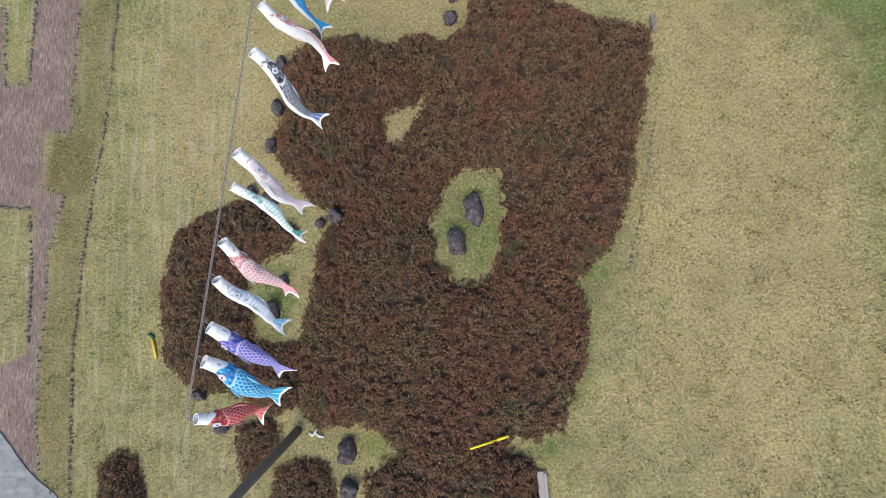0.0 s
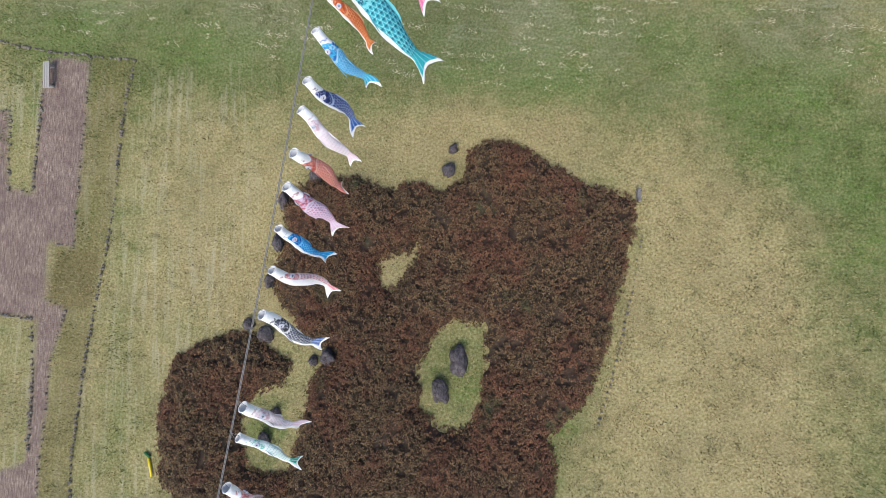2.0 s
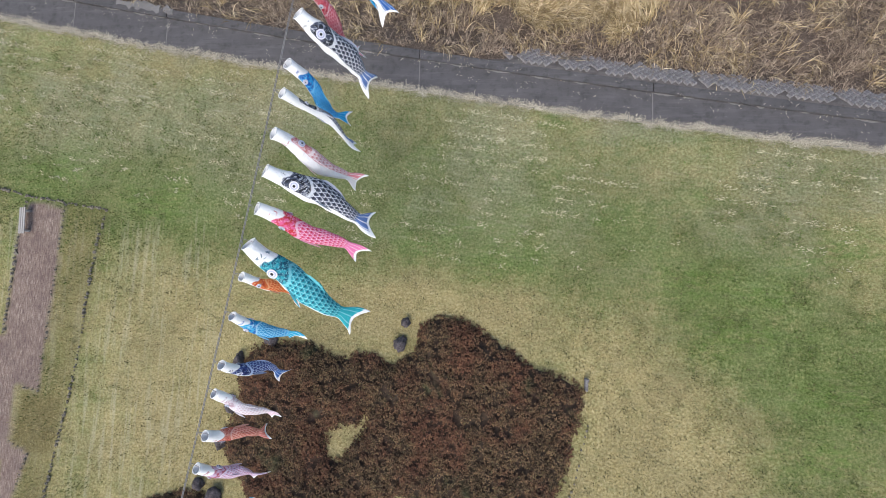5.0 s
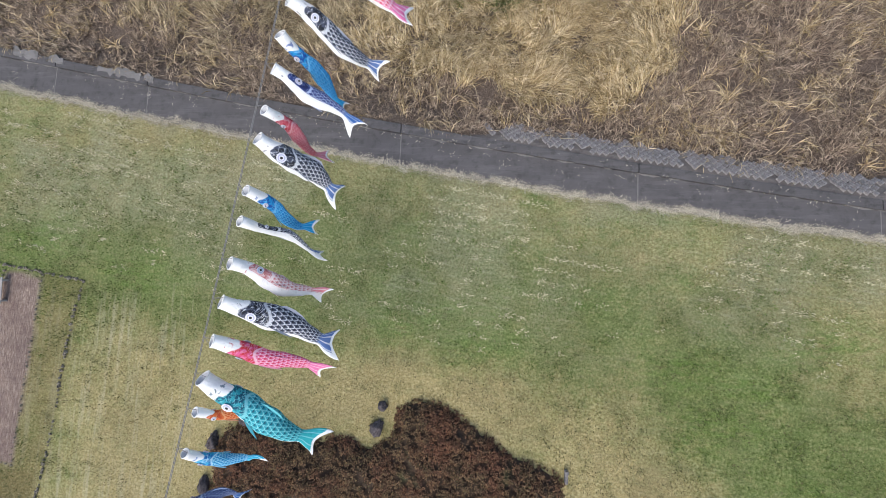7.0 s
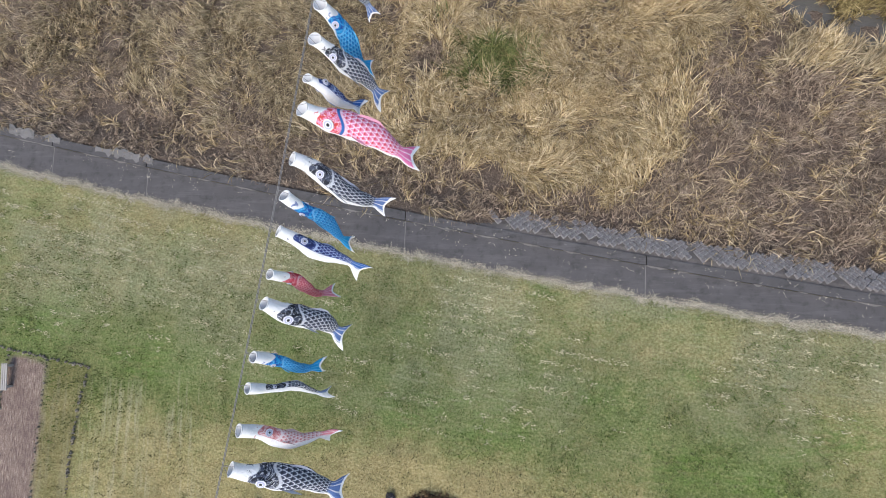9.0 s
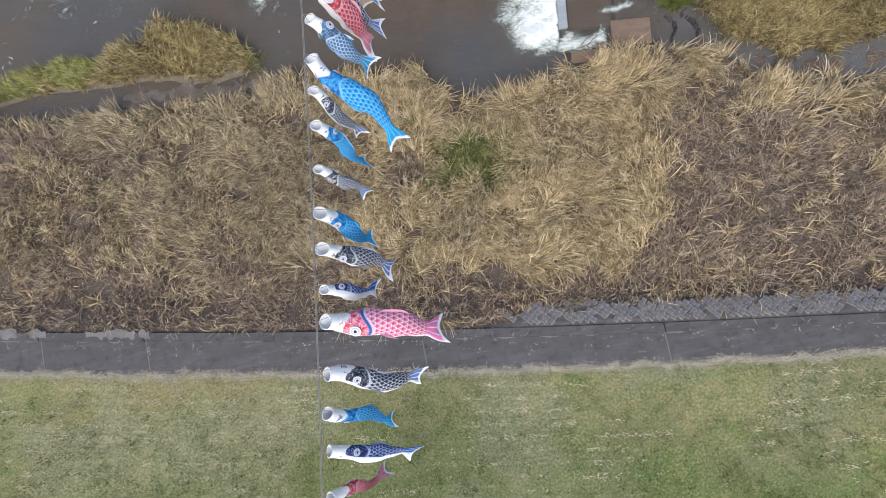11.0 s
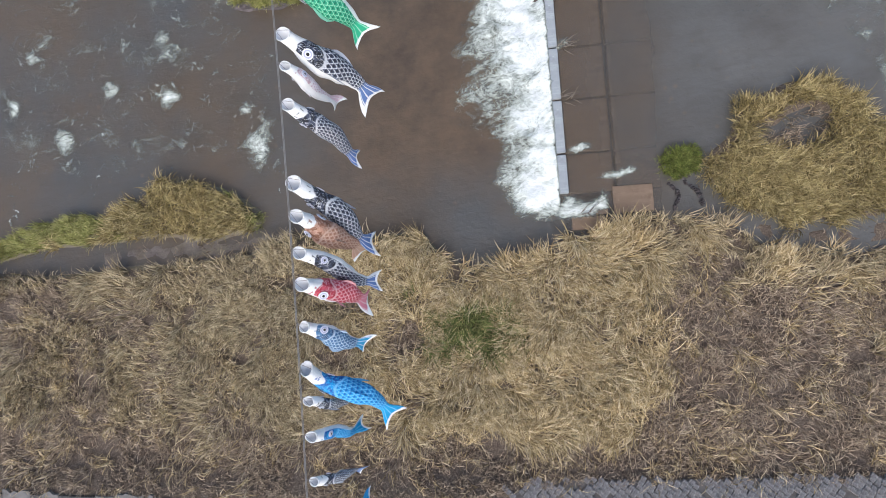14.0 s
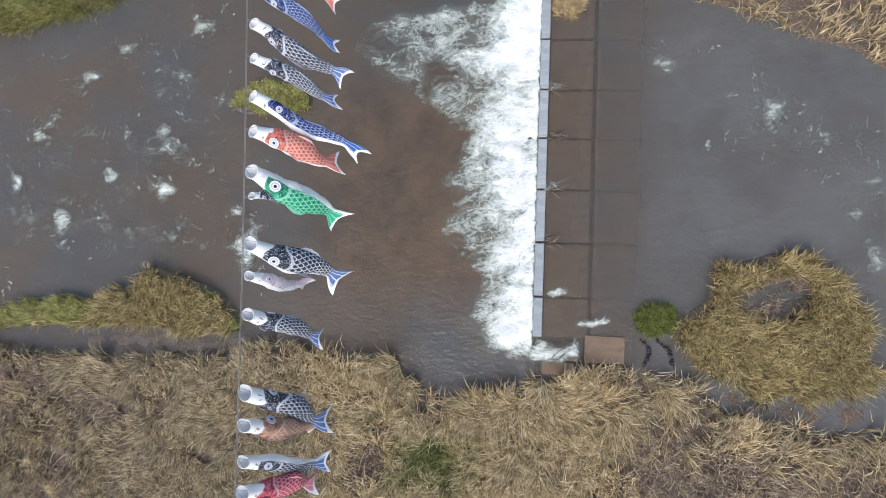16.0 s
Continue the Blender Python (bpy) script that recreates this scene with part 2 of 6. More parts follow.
def concrete_material(name, dark, pale, stain=0.5):
    s = Shader(name, 0.9, spec=0.2)
    big, fine = s.noise(0.9, 6, 0.65), s.noise(26, 4, 0.7)
    c = s.mix(big, dark, pale)
    c = s.mix(s.math("MULTIPLY", s.ramp(s.noise(2.3, 5, 0.7), (0.5, 0.0), (0.7, 1.0)), stain), c, tuple(v * 0.45 for v in dark))
    c = s.mix(s.math("MULTIPLY", s.ramp(s.noise(4.0, 6, 0.75), (0.62, 0.0), (0.72, 1.0)), 0.6), c, tuple(min(1, v * 1.7) for v in pale))
    run = s.ramp(s.noise(1.6, 5, 0.7, s.scaled(0.25, 2.2, 1.0)), (0.50, 0.0), (0.66, 1.0))
    c = s.mix(s.math("MULTIPLY", run, 0.4), c, tuple(v * 1.25 for v in pale))
    c = s.mix(s.math("MULTIPLY", s.chance(), 0.25), c, dark)
    return s.colour(c).bump(fine, 0.35, 0.006).mat


def rock_material(name, dark, pale):
    s = Shader(name, 0.85, spec=0.3)
    c = s.mix(s.ramp(s.noise(4.5, 6, 0.7), (0.40, 0.0), (0.62, 1.0)), dark, pale)
    c = s.mix(s.math("MULTIPLY", s.ramp(s.noise(13, 5, 0.75), (0.56, 0.0), (0.66, 1.0)), 0.55), c, tuple(min(1.0, 1.7 * v) for v in pale))
    c = s.mix(s.math("MULTIPLY", s.chance(), 0.35), c, pale)
    return s.colour(c).bump(s.math("ADD", s.noise(6, 6, 0.75), s.noise(18, 4, 0.7)), 0.9, 0.05).mat


def water_material(name, shallow, deep):
    s = Shader(name, 0.12, spec=0.5)
    c = s.mix(s.ramp(s.noise(0.16, 4, 0.6), (0.35, 0.0), (0.65, 1.0)), shallow, deep)
    streak = s.noise(1.0, 5, 0.6, s.scaled(0.7, 3.0, 1.0), 0.6)
    c = s.mix(s.attr("silty"), c, s.ramp(s.noise(0.55, 5, 0.65), (0.38, (0.105, 0.074, 0.050)), (0.62, (0.165, 0.112, 0.070))))
    # above the weir the grey sky's reflection is painted into the water colour
    c = s.mix(s.attr("upper"), c, s.ramp(s.noise(0.3, 4, 0.6), (0.38, (0.118, 0.116, 0.108)), (0.62, (0.150, 0.153, 0.147))))
    stones = s.math("MULTIPLY", s.ramp(s.cells(1.5), (0.06, 1.0), (0.22, 0.0)), s.ramp(s.noise(0.9, 3), (0.50, 0.0), (0.62, 1.0)))
    c = s.mix(s.math("MULTIPLY", stones, 0.45), c, (0.20, 0.145, 0.095))
    s.colour(s.mix(s.math("MULTIPLY", streak, 0.35), c, tuple(v * 0.6 for v in shallow)))
    s.set("IOR", 1.33).set("Alpha", s.attr("cloud"))
    ripple = s.math("ADD", s.noise(2.2, 4, 0.6, s.scaled(1.0, 1.7, 1.0), 0.5), s.math("MULTIPLY", s.noise(9, 3, 0.6), 0.35))
    return s.bump(ripple, 0.45, 0.10).mat


def foam_material():
    s = Shader("white_water", 0.55, spec=0.3)

    def thread(scale, width, distort):
        """Thin curling lines."""
        n = s.math("ABSOLUTE", s.math("SUBTRACT", s.noise(scale, 5, 0.6, s.scaled(0.8, 1.2, 1.0), distort), 0.5))
        return s.math("SUBTRACT", 1.0, s.math("MULTIPLY", n, width), clamp=True)

    lumps = s.noise(0.9, 6, 0.68, s.scaled(0.75, 1.2, 1.0), 0.9)
    froth = s.noise(5.0, 5, 0.7, s.scaled(0.8, 1.3, 1.0), 0.7)
    big, small = thread(0.85, 11.0, 2.4), thread(1.9, 7.0, 2.0)
    lines = s.math("ADD", s.math("MULTIPLY", big, 0.15), s.math("MULTIPLY", small, 0.12))
    body = s.math("ADD", lines, s.math("MULTIPLY", s.math("SUBTRACT", lumps, 0.5), 1.15))
    body = s.math("ADD", body, s.math("MULTIPLY", s.math("SUBTRACT", froth, 0.5), 0.34))
    # dense foam closes up, thin foam breaks into threads over milky green water
    cover = s.math("SUBTRACT", s.math("ADD", s.attr("dense"), body), 0.40)
    alpha = s.math("MULTIPLY", cover, 1.7, clamp=True)
    c = s.ramp(s.math("MULTIPLY", cover, 1.25, clamp=True), (0.0, (0.21, 0.22, 0.18)), (0.30, (0.38, 0.41, 0.35)), (0.66, (0.58, 0.61, 0.55)), (1.0, (0.80, 0.80, 0.775)))
    return s.colour(c).set("Alpha", alpha).bump(body, 0.6, 0.10).mat


def cloth_material(name, base, dark, rim, tail, band=None):
    """Printed cloth: white mouth, gill band, rows of scales, striped tail. U runs mouth to tail, V round the body from the back."""
    s = Shader(name, 0.75, spec=0.15)
    u, v = s.uv()
    weave = s.noise(60, 2)
    rows, across = 26.0, 16.0
    ru = s.math("MULTIPLY", u, rows)
    odd = s.math("MODULO", s.math("FLOOR", ru), 2.0)
    fv = s.math("FRACT", s.math("ADD", s.math("MULTIPLY", v, across), s.math("MULTIPLY", odd, 0.5)))
    fu = s.math("FRACT", ru)
    dv = s.math("ABSOLUTE", s.math("SUBTRACT", fv, 0.5))
    # round scale edge, open towards the head
    arc = s.math("ADD", s.math("MULTIPLY", s.math("MULTIPLY", dv, dv), 2.6), s.math("MULTIPLY", fu, 0.72))
    edge = s.ramp(arc, (0.55, 0.0), (0.62, 1.0), (0.79, 1.0), (0.86, 0.0))
    core = s.ramp(arc, (0.10, 1.0), (0.42, 0.0))
    scales = s.mix(edge, s.mix(core, base, dark), rim)
    stripes = s.ramp(s.math("FRACT", s.math("MULTIPLY", v, 11.0)), (0.40, 0.0), (0.48, 1.0), (0.60, 1.0), (0.68, 0.0))
    tailed = s.mix(stripes, tail, rim)
    c = s.mix(s.ramp(u, (0.80, 0.0), (0.83, 1.0)), scales, tailed)
    gill = s.mix(s.ramp(s.noise(9, 3, 0.6), (0.45, 0.0), (0.56, 1.0)), dark, base)
    swirl = s.math("ABSOLUTE", s.math("SUBTRACT", s.noise(4.5, 2, 0.5, None, 1.8), 0.5))
    gill = s.mix(s.math("MULTIPLY", s.ramp(swirl, (0.012, 1.0), (0.028, 0.0)), 0.8), gill, rim)
    # the gill's edge bows back over the flank, the mouth's edge reaches on along the back
    arch = s.math("COSINE", s.math("MULTIPLY", v, 12.566))
    gu = s.math("ADD", u, s.math("MULTIPLY", arch, 0.032))
    c = s.mix(s.ramp(gu, (0.36, 1.0), (0.375, 0.0)), c, gill)
    cheek = s.ramp(s.math("ABSOLUTE", s.math("SUBTRACT", gu, 0.372)), (0.008, 1.0), (0.014, 0.0))
    c = s.mix(s.math("MULTIPLY", cheek, 0.8), c, rim)
    if band:
        c = s.mix(s.ramp(s.math("ABSOLUTE", s.math("SUBTRACT", gu, 0.350)), (0.010, 1.0), (0.014, 0.0)), c, band)
    belly = s.math("ADD", s.math("ABSOLUTE", s.math("SUBTRACT", s.math("FRACT", v), 0.5)), s.math("MULTIPLY", s.math("SUBTRACT", s.noise(7, 2), 0.5), 0.03))
    seam = s.ramp(belly, (0.150, 0.0), (0.156, 1.0), (0.166, 1.0), (0.172, 0.0))
    under = s.mix(s.math("MULTIPLY", s.ramp(belly, (0.06, 0.0), (0.14, 1.0)), 0.30), (0.92, 0.91, 0.90), rim)
    c = s.mix(s.ramp(belly, (0.155, 1.0), (0.165, 0.0)), s.mix(s.math("MULTIPLY", seam, 0.5), c, dark), under)
    whisker = s.math("MULTIPLY", s.ramp(s.noise(5.5, 2, 0.5, None, 1.2), (0.60, 0.0), (0.63, 1.0)), s.ramp(u, (0.10, 0.0), (0.12, 1.0), (0.17, 1.0), (0.19, 0.0)))
    snout = s.mix(s.math("MULTIPLY", whisker, 0.75), (0.92, 0.91, 0.89), dark)
    lip = s.math("SUBTRACT", s.math("ADD", u, s.math("MULTIPLY", s.math("SUBTRACT", s.noise(4, 2), 0.5), 0.09)), s.math("MULTIPLY", arch, 0.028))
    c = s.mix(s.ramp(lip, (0.205, 1.0), (0.215, 0.0)), c, snout)
    hem = s.math("ADD", u, s.math("MULTIPLY", s.math("SUBTRACT", s.noise(6, 2), 0.5), 0.03))
    c = s.mix(s.ramp(hem, (0.960, 0.0), (0.970, 1.0)), c, (0.90, 0.90, 0.89))
    c = s.mix(s.math("MULTIPLY", weave, 0.04), c, (0.5, 0.5, 0.5))
    s.colour(c).bump(s.noise(2.2, 3, 0.5, None, 1.5), 0.5, 0.10)
    # light falls through the thin cloth
    lit = s.tree.nodes.new("ShaderNodeBsdfTranslucent")
    s.put(lit.inputs["Color"], c)
    both = s.tree.nodes.new("ShaderNodeMixShader")
    both.inputs[0].default_value = 0.18
    out = s.tree.nodes["Material Output"]
    s.tree.links.new(s.bsdf.outputs[0], both.inputs[1])
    s.tree.links.new(lit.outputs[0], both.inputs[2])
    s.tree.links.new(both.outputs[0], out.inputs[0])
    return s.mat


def plain_material(name, c, rough=0.6, metal=0.0, vary=0.2):
    s = Shader(name, rough, metal)
    return s.colour(s.mix(s.math("MULTIPLY", s.noise(8, 4), vary), c, tuple(v * 0.5 for v in c))).mat


def wood_material(name, dark, pale):
    s = Shader(name, 0.85, spec=0.2)
    grain = s.noise(3.0, 6, 0.65, s.scaled(14, 14, 0.8))
    return s.colour(s.mix(grain, dark, pale)).bump(grain, 0.5, 0.01).mat


GROUND = ground_material()
SHRUB_WOOD = leaf_material("shrub_twigs", ((0.0, (0.062, 0.042, 0.027)), (1.0, (0.082, 0.055, 0.034))), (0.080, 0.043, 0.028))
SHRUB_LEAF = leaf_material("shrub_leaf", ((0.0, (0.050, 0.034, 0.021)), (0.4, (0.128, 0.080, 0.041)), (0.8, (0.235, 0.150, 0.079)), (1.0, (0.140, 0.122, 0.052))), (0.188, 0.072, 0.043))
STRAW_BLADE = grass_material("short_grass_dry", (0.265, 0.212, 0.096), (0.545, 0.465, 0.252), (0.365, 0.30, 0.145))
FRINGE_BLADE = grass_material("bleached_grass", (0.40, 0.355, 0.26), (0.70, 0.64, 0.51), (0.53, 0.475, 0.365))
PALE_BLADE = grass_material("bleached_straw", (0.40, 0.36, 0.215), (0.60, 0.545, 0.37), (0.48, 0.435, 0.28))
REED_OLIVE = reed_material("reed_olive", (0.11, 0.082, 0.034), (0.37, 0.285, 0.115), (0.64, 0.52, 0.275))
DEEP_BLADE = grass_material("fresh_grass", (0.05, 0.085, 0.015), (0.16, 0.23, 0.05), (0.09, 0.13, 0.03))
GREEN_BLADE = grass_material("short_grass_green", (0.085, 0.105, 0.029), (0.27, 0.29, 0.125), (0.155, 0.168, 0.062))
WEED_BLADE = grass_material("dark_weed", (0.075, 0.078, 0.032), (0.135, 0.125, 0.058), (0.10, 0.088, 0.042))
REED_GOLD = reed_material("reed_gold", (0.21, 0.142, 0.064), (0.55, 0.418, 0.215), (0.86, 0.715, 0.475))
REED_BROWN = reed_material("reed_brown", (0.115, 0.083, 0.060), (0.295, 0.220, 0.157), (0.60, 0.485, 0.350))
REED_DULL = reed_material("reed_dull", (0.15, 0.112, 0.064), (0.42, 0.330, 0.190), (0.72, 0.60, 0.395))
REED_GREEN = reed_material("reed_green", (0.05, 0.07, 0.015), (0.13, 0.16, 0.045), (0.30, 0.28, 0.11))
MOSS = reed_material("moss", (0.055, 0.080, 0.014), (0.14, 0.168, 0.034), (0.27, 0.275, 0.085), 1.2)
PATH_CONCRETE = concrete_material("path_concrete", (0.066, 0.061, 0.061), (0.135, 0.127, 0.124))
KERB_CONCRETE = concrete_material("kerb_concrete", (0.058, 0.054, 0.053), (0.128, 0.120, 0.118), 0.7)
SILT = concrete_material("pale_silt", (0.13, 0.12, 0.112), (0.25, 0.235, 0.22), 0.6)
LANE_GREY = concrete_material("lane_gravel", (0.17, 0.18, 0.18), (0.30, 0.31, 0.31), 0.5)
BEDDING = concrete_material("mortar_bed", (0.085, 0.073, 0.067), (0.185, 0.165, 0.15), 0.6)
WALL_STONE = rock_material("wall_stone", (0.14, 0.127, 0.12), (0.33, 0.305, 0.29))
WEIR_CONCRETE = concrete_material("weir_concrete", (0.24, 0.26, 0.27), (0.40, 0.42, 0.43), 0.3)
SLAB_CONCRETE = concrete_material("slab_concrete", (0.15, 0.103, 0.072), (0.24, 0.170, 0.120), 0.3)
BOULDER = rock_material("boulder", (0.042, 0.033, 0.033), (0.165, 0.14, 0.14))
EDGE_STONE = rock_material("edge_stone", (0.035, 0.03, 0.024), (0.40, 0.35, 0.28))
REED_LIME = reed_material("reed_lime", (0.12, 0.13, 0.03), (0.31, 0.31, 0.09), (0.56, 0.51, 0.23))
WATER = water_material("river_water", (0.124, 0.096, 0.070), (0.100, 0.101, 0.097))
FOAM = foam_material()
ROPE = plain_material("rope", (0.22, 0.21, 0.20), 0.7)
WHITE = plain_material("white_plastic", (0.80, 0.80, 0.78), 0.5, vary=0.1)
BLACK = plain_material("black_print", (0.015, 0.015, 0.018), 0.7)
YELLOW = plain_material("yellow_paint", (0.78, 0.60, 0.03), 0.5)
DARK_GREEN = plain_material("green_paint", (0.03, 0.16, 0.05), 0.6)
POLE_WOOD = wood_material("pole_wood", (0.090, 0.073, 0.058), (0.27, 0.222, 0.18))
PALE_WOOD = wood_material("weathered_wood", (0.23, 0.21, 0.19), (0.45, 0.42, 0.385))

# ---- plan: outlines on the ground, in metres ----
HEDGE_MAIN = [(-0.2, 11.2), (0.6, 11.7), (1.5, 11.6), (2.7, 11.0), (3.9, 10.2), (5.0, 9.6), (6.2, 9.2), (6.8, 8.8), (6.6, 7.3), (6.1, 5.5), (5.6, 3.9), (5.2, 2.4), (4.3, 0.5), (3.3, -0.3), (2.9, -0.8), (3.1, -2.1), (2.8, -3.7), (2.3, -4.7), (1.7, -6.0), (0.7, -6.35), (-0.1, -6.3), (-0.5, -6.55), (0.2, -6.75), (0.7, -7.2), (0.6, -8.3), (0.5, -10.5), (-2.0, -11.5), (-5.0, -10.5), (-5.7, -8.2), (-5.7, -7.4), (-5.1, -6.95), (-4.5, -6.65), (-4.75, -6.05), (-5.2, -5.6), (-5.7, -5.5), (-6.5, -5.6), (-7.5, -5.5), (-8.0, -5.0), (-8.2, -4.0), (-7.9, -2.1), (-7.5, -0.4), (-7.1, 1.2), (-6.8, 2.0), (-6.0, 2.7), (-7.0, 3.0), (-7.6, 3.7), (-8.3, 4.6), (-8.8, 5.6), (-8.6, 6.5), (-8.1, 7.9), (-8.3, 8.9), (-7.8, 9.8), (-6.9, 10.1), (-5.9, 10.2), (-4.9, 10.2), (-3.7, 9.7), (-2.3, 9.9), (-1.3, 9.5), (-0.4, 10.1)]
CLEAR_MID = [(-1.6, 3.6), (-0.8, 3.9), (0.3, 3.7), (0.4, 2.4), (0.1, 1.0), (-0.5, -0.4), (-1.6, -0.5), (-2.5, 0.3), (-2.3, 2.2)]
CLEAR_BARE = [(-4.2, 6.5), (-3.5, 6.8), (-2.9, 6.7), (-2.3, 7.3), (-2.6, 6.5), (-3.0, 5.9), (-3.4, 5.3), (-4.0, 5.3)]
DAMP_PLOT = [(-19.1, 5.0), (-19.0, 7.5), (-16.6, 7.3), (-17.0, 4.6), (-18.2, 4.6)]
GRASS_STRIP = [(-17.5, 16.2), (-15.4, 16.0), (-16.1, 10.0), (-17.0, 4.4), (-17.6, -4.0), (-17.6, -9.0), (-18.9, -7.0), (-19.1, -2.3), (-18.3, 4.6), (-18.0, 7.4), (-17.8, 11.0)]
SOIL_PLOT = [(-26.0, 14.2), (-21.5, 13.8), (-21.3, 10.1), (-26.0, 10.0)]
FRESH = [(1.0, 15.3, 1.2), (3.2, 14.1, 1.5), (7.5, 16.2, 1.3), (11.4, 13.5, 1.6), (12.9, 11.3, 1.8), (16.2, 6.6, 1.4), (16.8, 9.0, 1.6), (5.4, 20.5, 0.8), (10.6, 20.1, 1.0), (11.7, 17.0, 0.6), (-0.3, 14.7, 1.4), (-12.8, 16.6, 1.8), (-17.5, 17.9, 2.2), (17.4, 15.0, 1.6), (14.2, 13.0, 1.2), (-16.0, -8.0, 1.2), (3.6, -0.5, 0.7), (1.1, -6.75, 0.6), (-5.2, -6.3, 0.6), (-0.4, 1.0, 0.7), (-9.0, -0.8, 0.7)]
HEDGE_WEST = [(-13.1, 2.4), (-12.2, 3.0), (-10.7, 3.6), (-9.6, 3.6), (-8.8, 2.9), (-7.9, 2.2), (-8.2, 1.4), (-9.4, 0.9), (-9.9, 0.3), (-10.0, -1.1), (-9.7, -2.0), (-9.0, -2.3), (-8.0, -2.2), (-7.8, -3.4), (-8.0, -4.6), (-8.9, -5.0), (-9.6, -4.8), (-10.8, -4.1), (-12.0, -3.8), (-12.7, -3.5), (-13.5, -2.8), (-13.7, -1.5), (-13.8, 0.5)]
HEDGE_POLE = [(-9.1, -7.0), (-8.2, -6.6), (-7.2, -6.7), (-6.8, -7.3), (-6.8, -8.6), (-8.0, -9.4), (-9.4, -8.4)]
HEDGE_SMALL = [(-10.7, -5.4), (-9.4, -4.9), (-8.8, -5.4), (-8.9, -6.0), (-9.6, -6.9), (-10.4, -7.4)]
HEDGE_LONE = [(-16.2, -6.5), (-15.4, -5.8), (-14.7, -6.3), (-14.3, -7.6), (-14.6, -9.0), (-15.6, -9.4), (-16.3, -8.0)]
SOIL_LANE = [(-19.6, 16.3), (-17.6, 16.1), (-17.8, 11.1), (-18.0, 7.4), (-19.2, 7.6), (-19.2, 5.1), (-18.2, 4.6), (-18.8, 2.4), (-18.9, 0.0), (-19.1, -2.3), (-19.1, -5.0), (-18.9, -6.5), (-19.6, -8.5), (-23.0, -6.0), (-23.0, -3.0), (-19.7, -2.0), (-19.6, 4.2), (-20.9, 4.4), (-26.0, 5.0), (-26.0, 9.8), (-21.6, 10.3), (-20.1, 9.9), (-20.0, 11.6), (-19.9, 14.6)]
GREY_LANE = [(-22.5, -3.6), (-20.7, -5.0), (-20.0, -5.8), (-19.2, -6.7), (-17.9, -7.8), (-17.2, -9.5), (-19.5, -10.5), (-21.0, -8.0), (-24.0, -6.0)]
BANK_X = [-60, -26, -19.9, -17.2, -13.9, -10.9, -8.0, -5.6, -4.1, -2.3, -0.6, 1.6, 2.4, 3.9, 5.5, 7.1, 8.3, 9.8, 11.7, 13.4, 15.3, 16.3, 17.3, 21.7, 30, 60]
BANK_Y = [44, 38.6, 38.0, 37.2, 37.0, 36.7, 36.3, 36.8, 36.8, 36.0, 36.1, 35.6, 34.4, 33.5, 33.6, 33.7, 34.4, 34.1, 34.4, 34.1, 33.6, 32.6, 31.6, 31.1, 29.5, 24]
FAR_X = [-60, -19, -15.4, -12.4, -6.0, 2.0, 12.0, 16.9, 18.8, 21.1, 22.9, 24.8, 32, 60]
FAR_Y = [56, 55.2, 55.3, 55.9, 60, 62, 57, 51.3, 50.3, 49.1, 48.0, 46.8, 43, 38]
ISLE_WEST = [(-21.5, 39.4), (-19.5, 39.6), (-17.4, 40.1), (-15.5, 40.1), (-13.8, 39.5), (-11.9, 40.3), (-11.0, 41.1), (-9.2, 40.5), (-7.3, 39.5), (-6.1, 38.3), (-6.3, 37.6), (-8.3, 37.5), (-11.9, 38.3), (-14.0, 38.4), (-17.6, 38.8), (-21.5, 38.6)]
ISLE_EAST = [(15.1, 36.7), (16.2, 37.3), (17.0, 38.7), (19.3, 39.2), (21.2, 38.8), (22.2, 37.8), (22.9, 36.1), (22.9, 33.4), (21.7, 32.3), (19.7, 32.5), (16.9, 33.2), (15.6, 34.3), (14.9, 35.3)]
ISLE_POOL = [(17.0, 37.1), (17.7, 37.4), (18.3, 37.1), (18.9, 37.5), (19.9, 37.7), (20.9, 36.9), (20.3, 36.3), (19.0, 36.0), (17.6, 36.2)]
MUD_WEST = [(-15.0, 38.3), (-11.5, 38.2), (-8.0, 37.5), (-5.8, 37.6), (-5.0, 36.9), (-8.0, 36.2), (-11.0, 36.6), (-15.0, 37.0)]
MUD_EAST = [(14.6, 35.0), (16.5, 33.4), (19.5, 32.6), (22.6, 32.4), (22.6, 31.0), (17.3, 31.5), (15.0, 33.6)]
MUD_STONES = [(12.7, 35.9), (14.6, 36.1), (15.2, 35.0), (14.6, 34.0), (12.9, 34.3)]
WATER_LOW, WATER_HIGH = -0.95, -0.72


def path_low(x):
    return 21.65 - 0.157 * x + 0.0012 * x * x * np.exp(-(np.asarray(x) / 45.0) ** 2)


def path_up(x):
    return 23.55 - 0.165 * x + 0.0010 * x * x * np.exp(-(np.asarray(x) / 45.0) ** 2)


def crest_x(y):
    """The weir's crest runs up the river bed."""
    return 8.45 + 0.128 * (np.asarray(y, float) - 36.2)


def bank_y(x):
    return np.interp(x, BANK_X, BANK_Y) + 0.35 * (fbm(x, np.zeros_like(np.asarray(x, float)), 1.3, 5) - 0.5)


def far_y(x):
    return np.interp(x, FAR_X, FAR_Y) + 0.7 * (fbm(x, np.ones_like(np.asarray(x, float)), 1.7, 6) - 0.5)


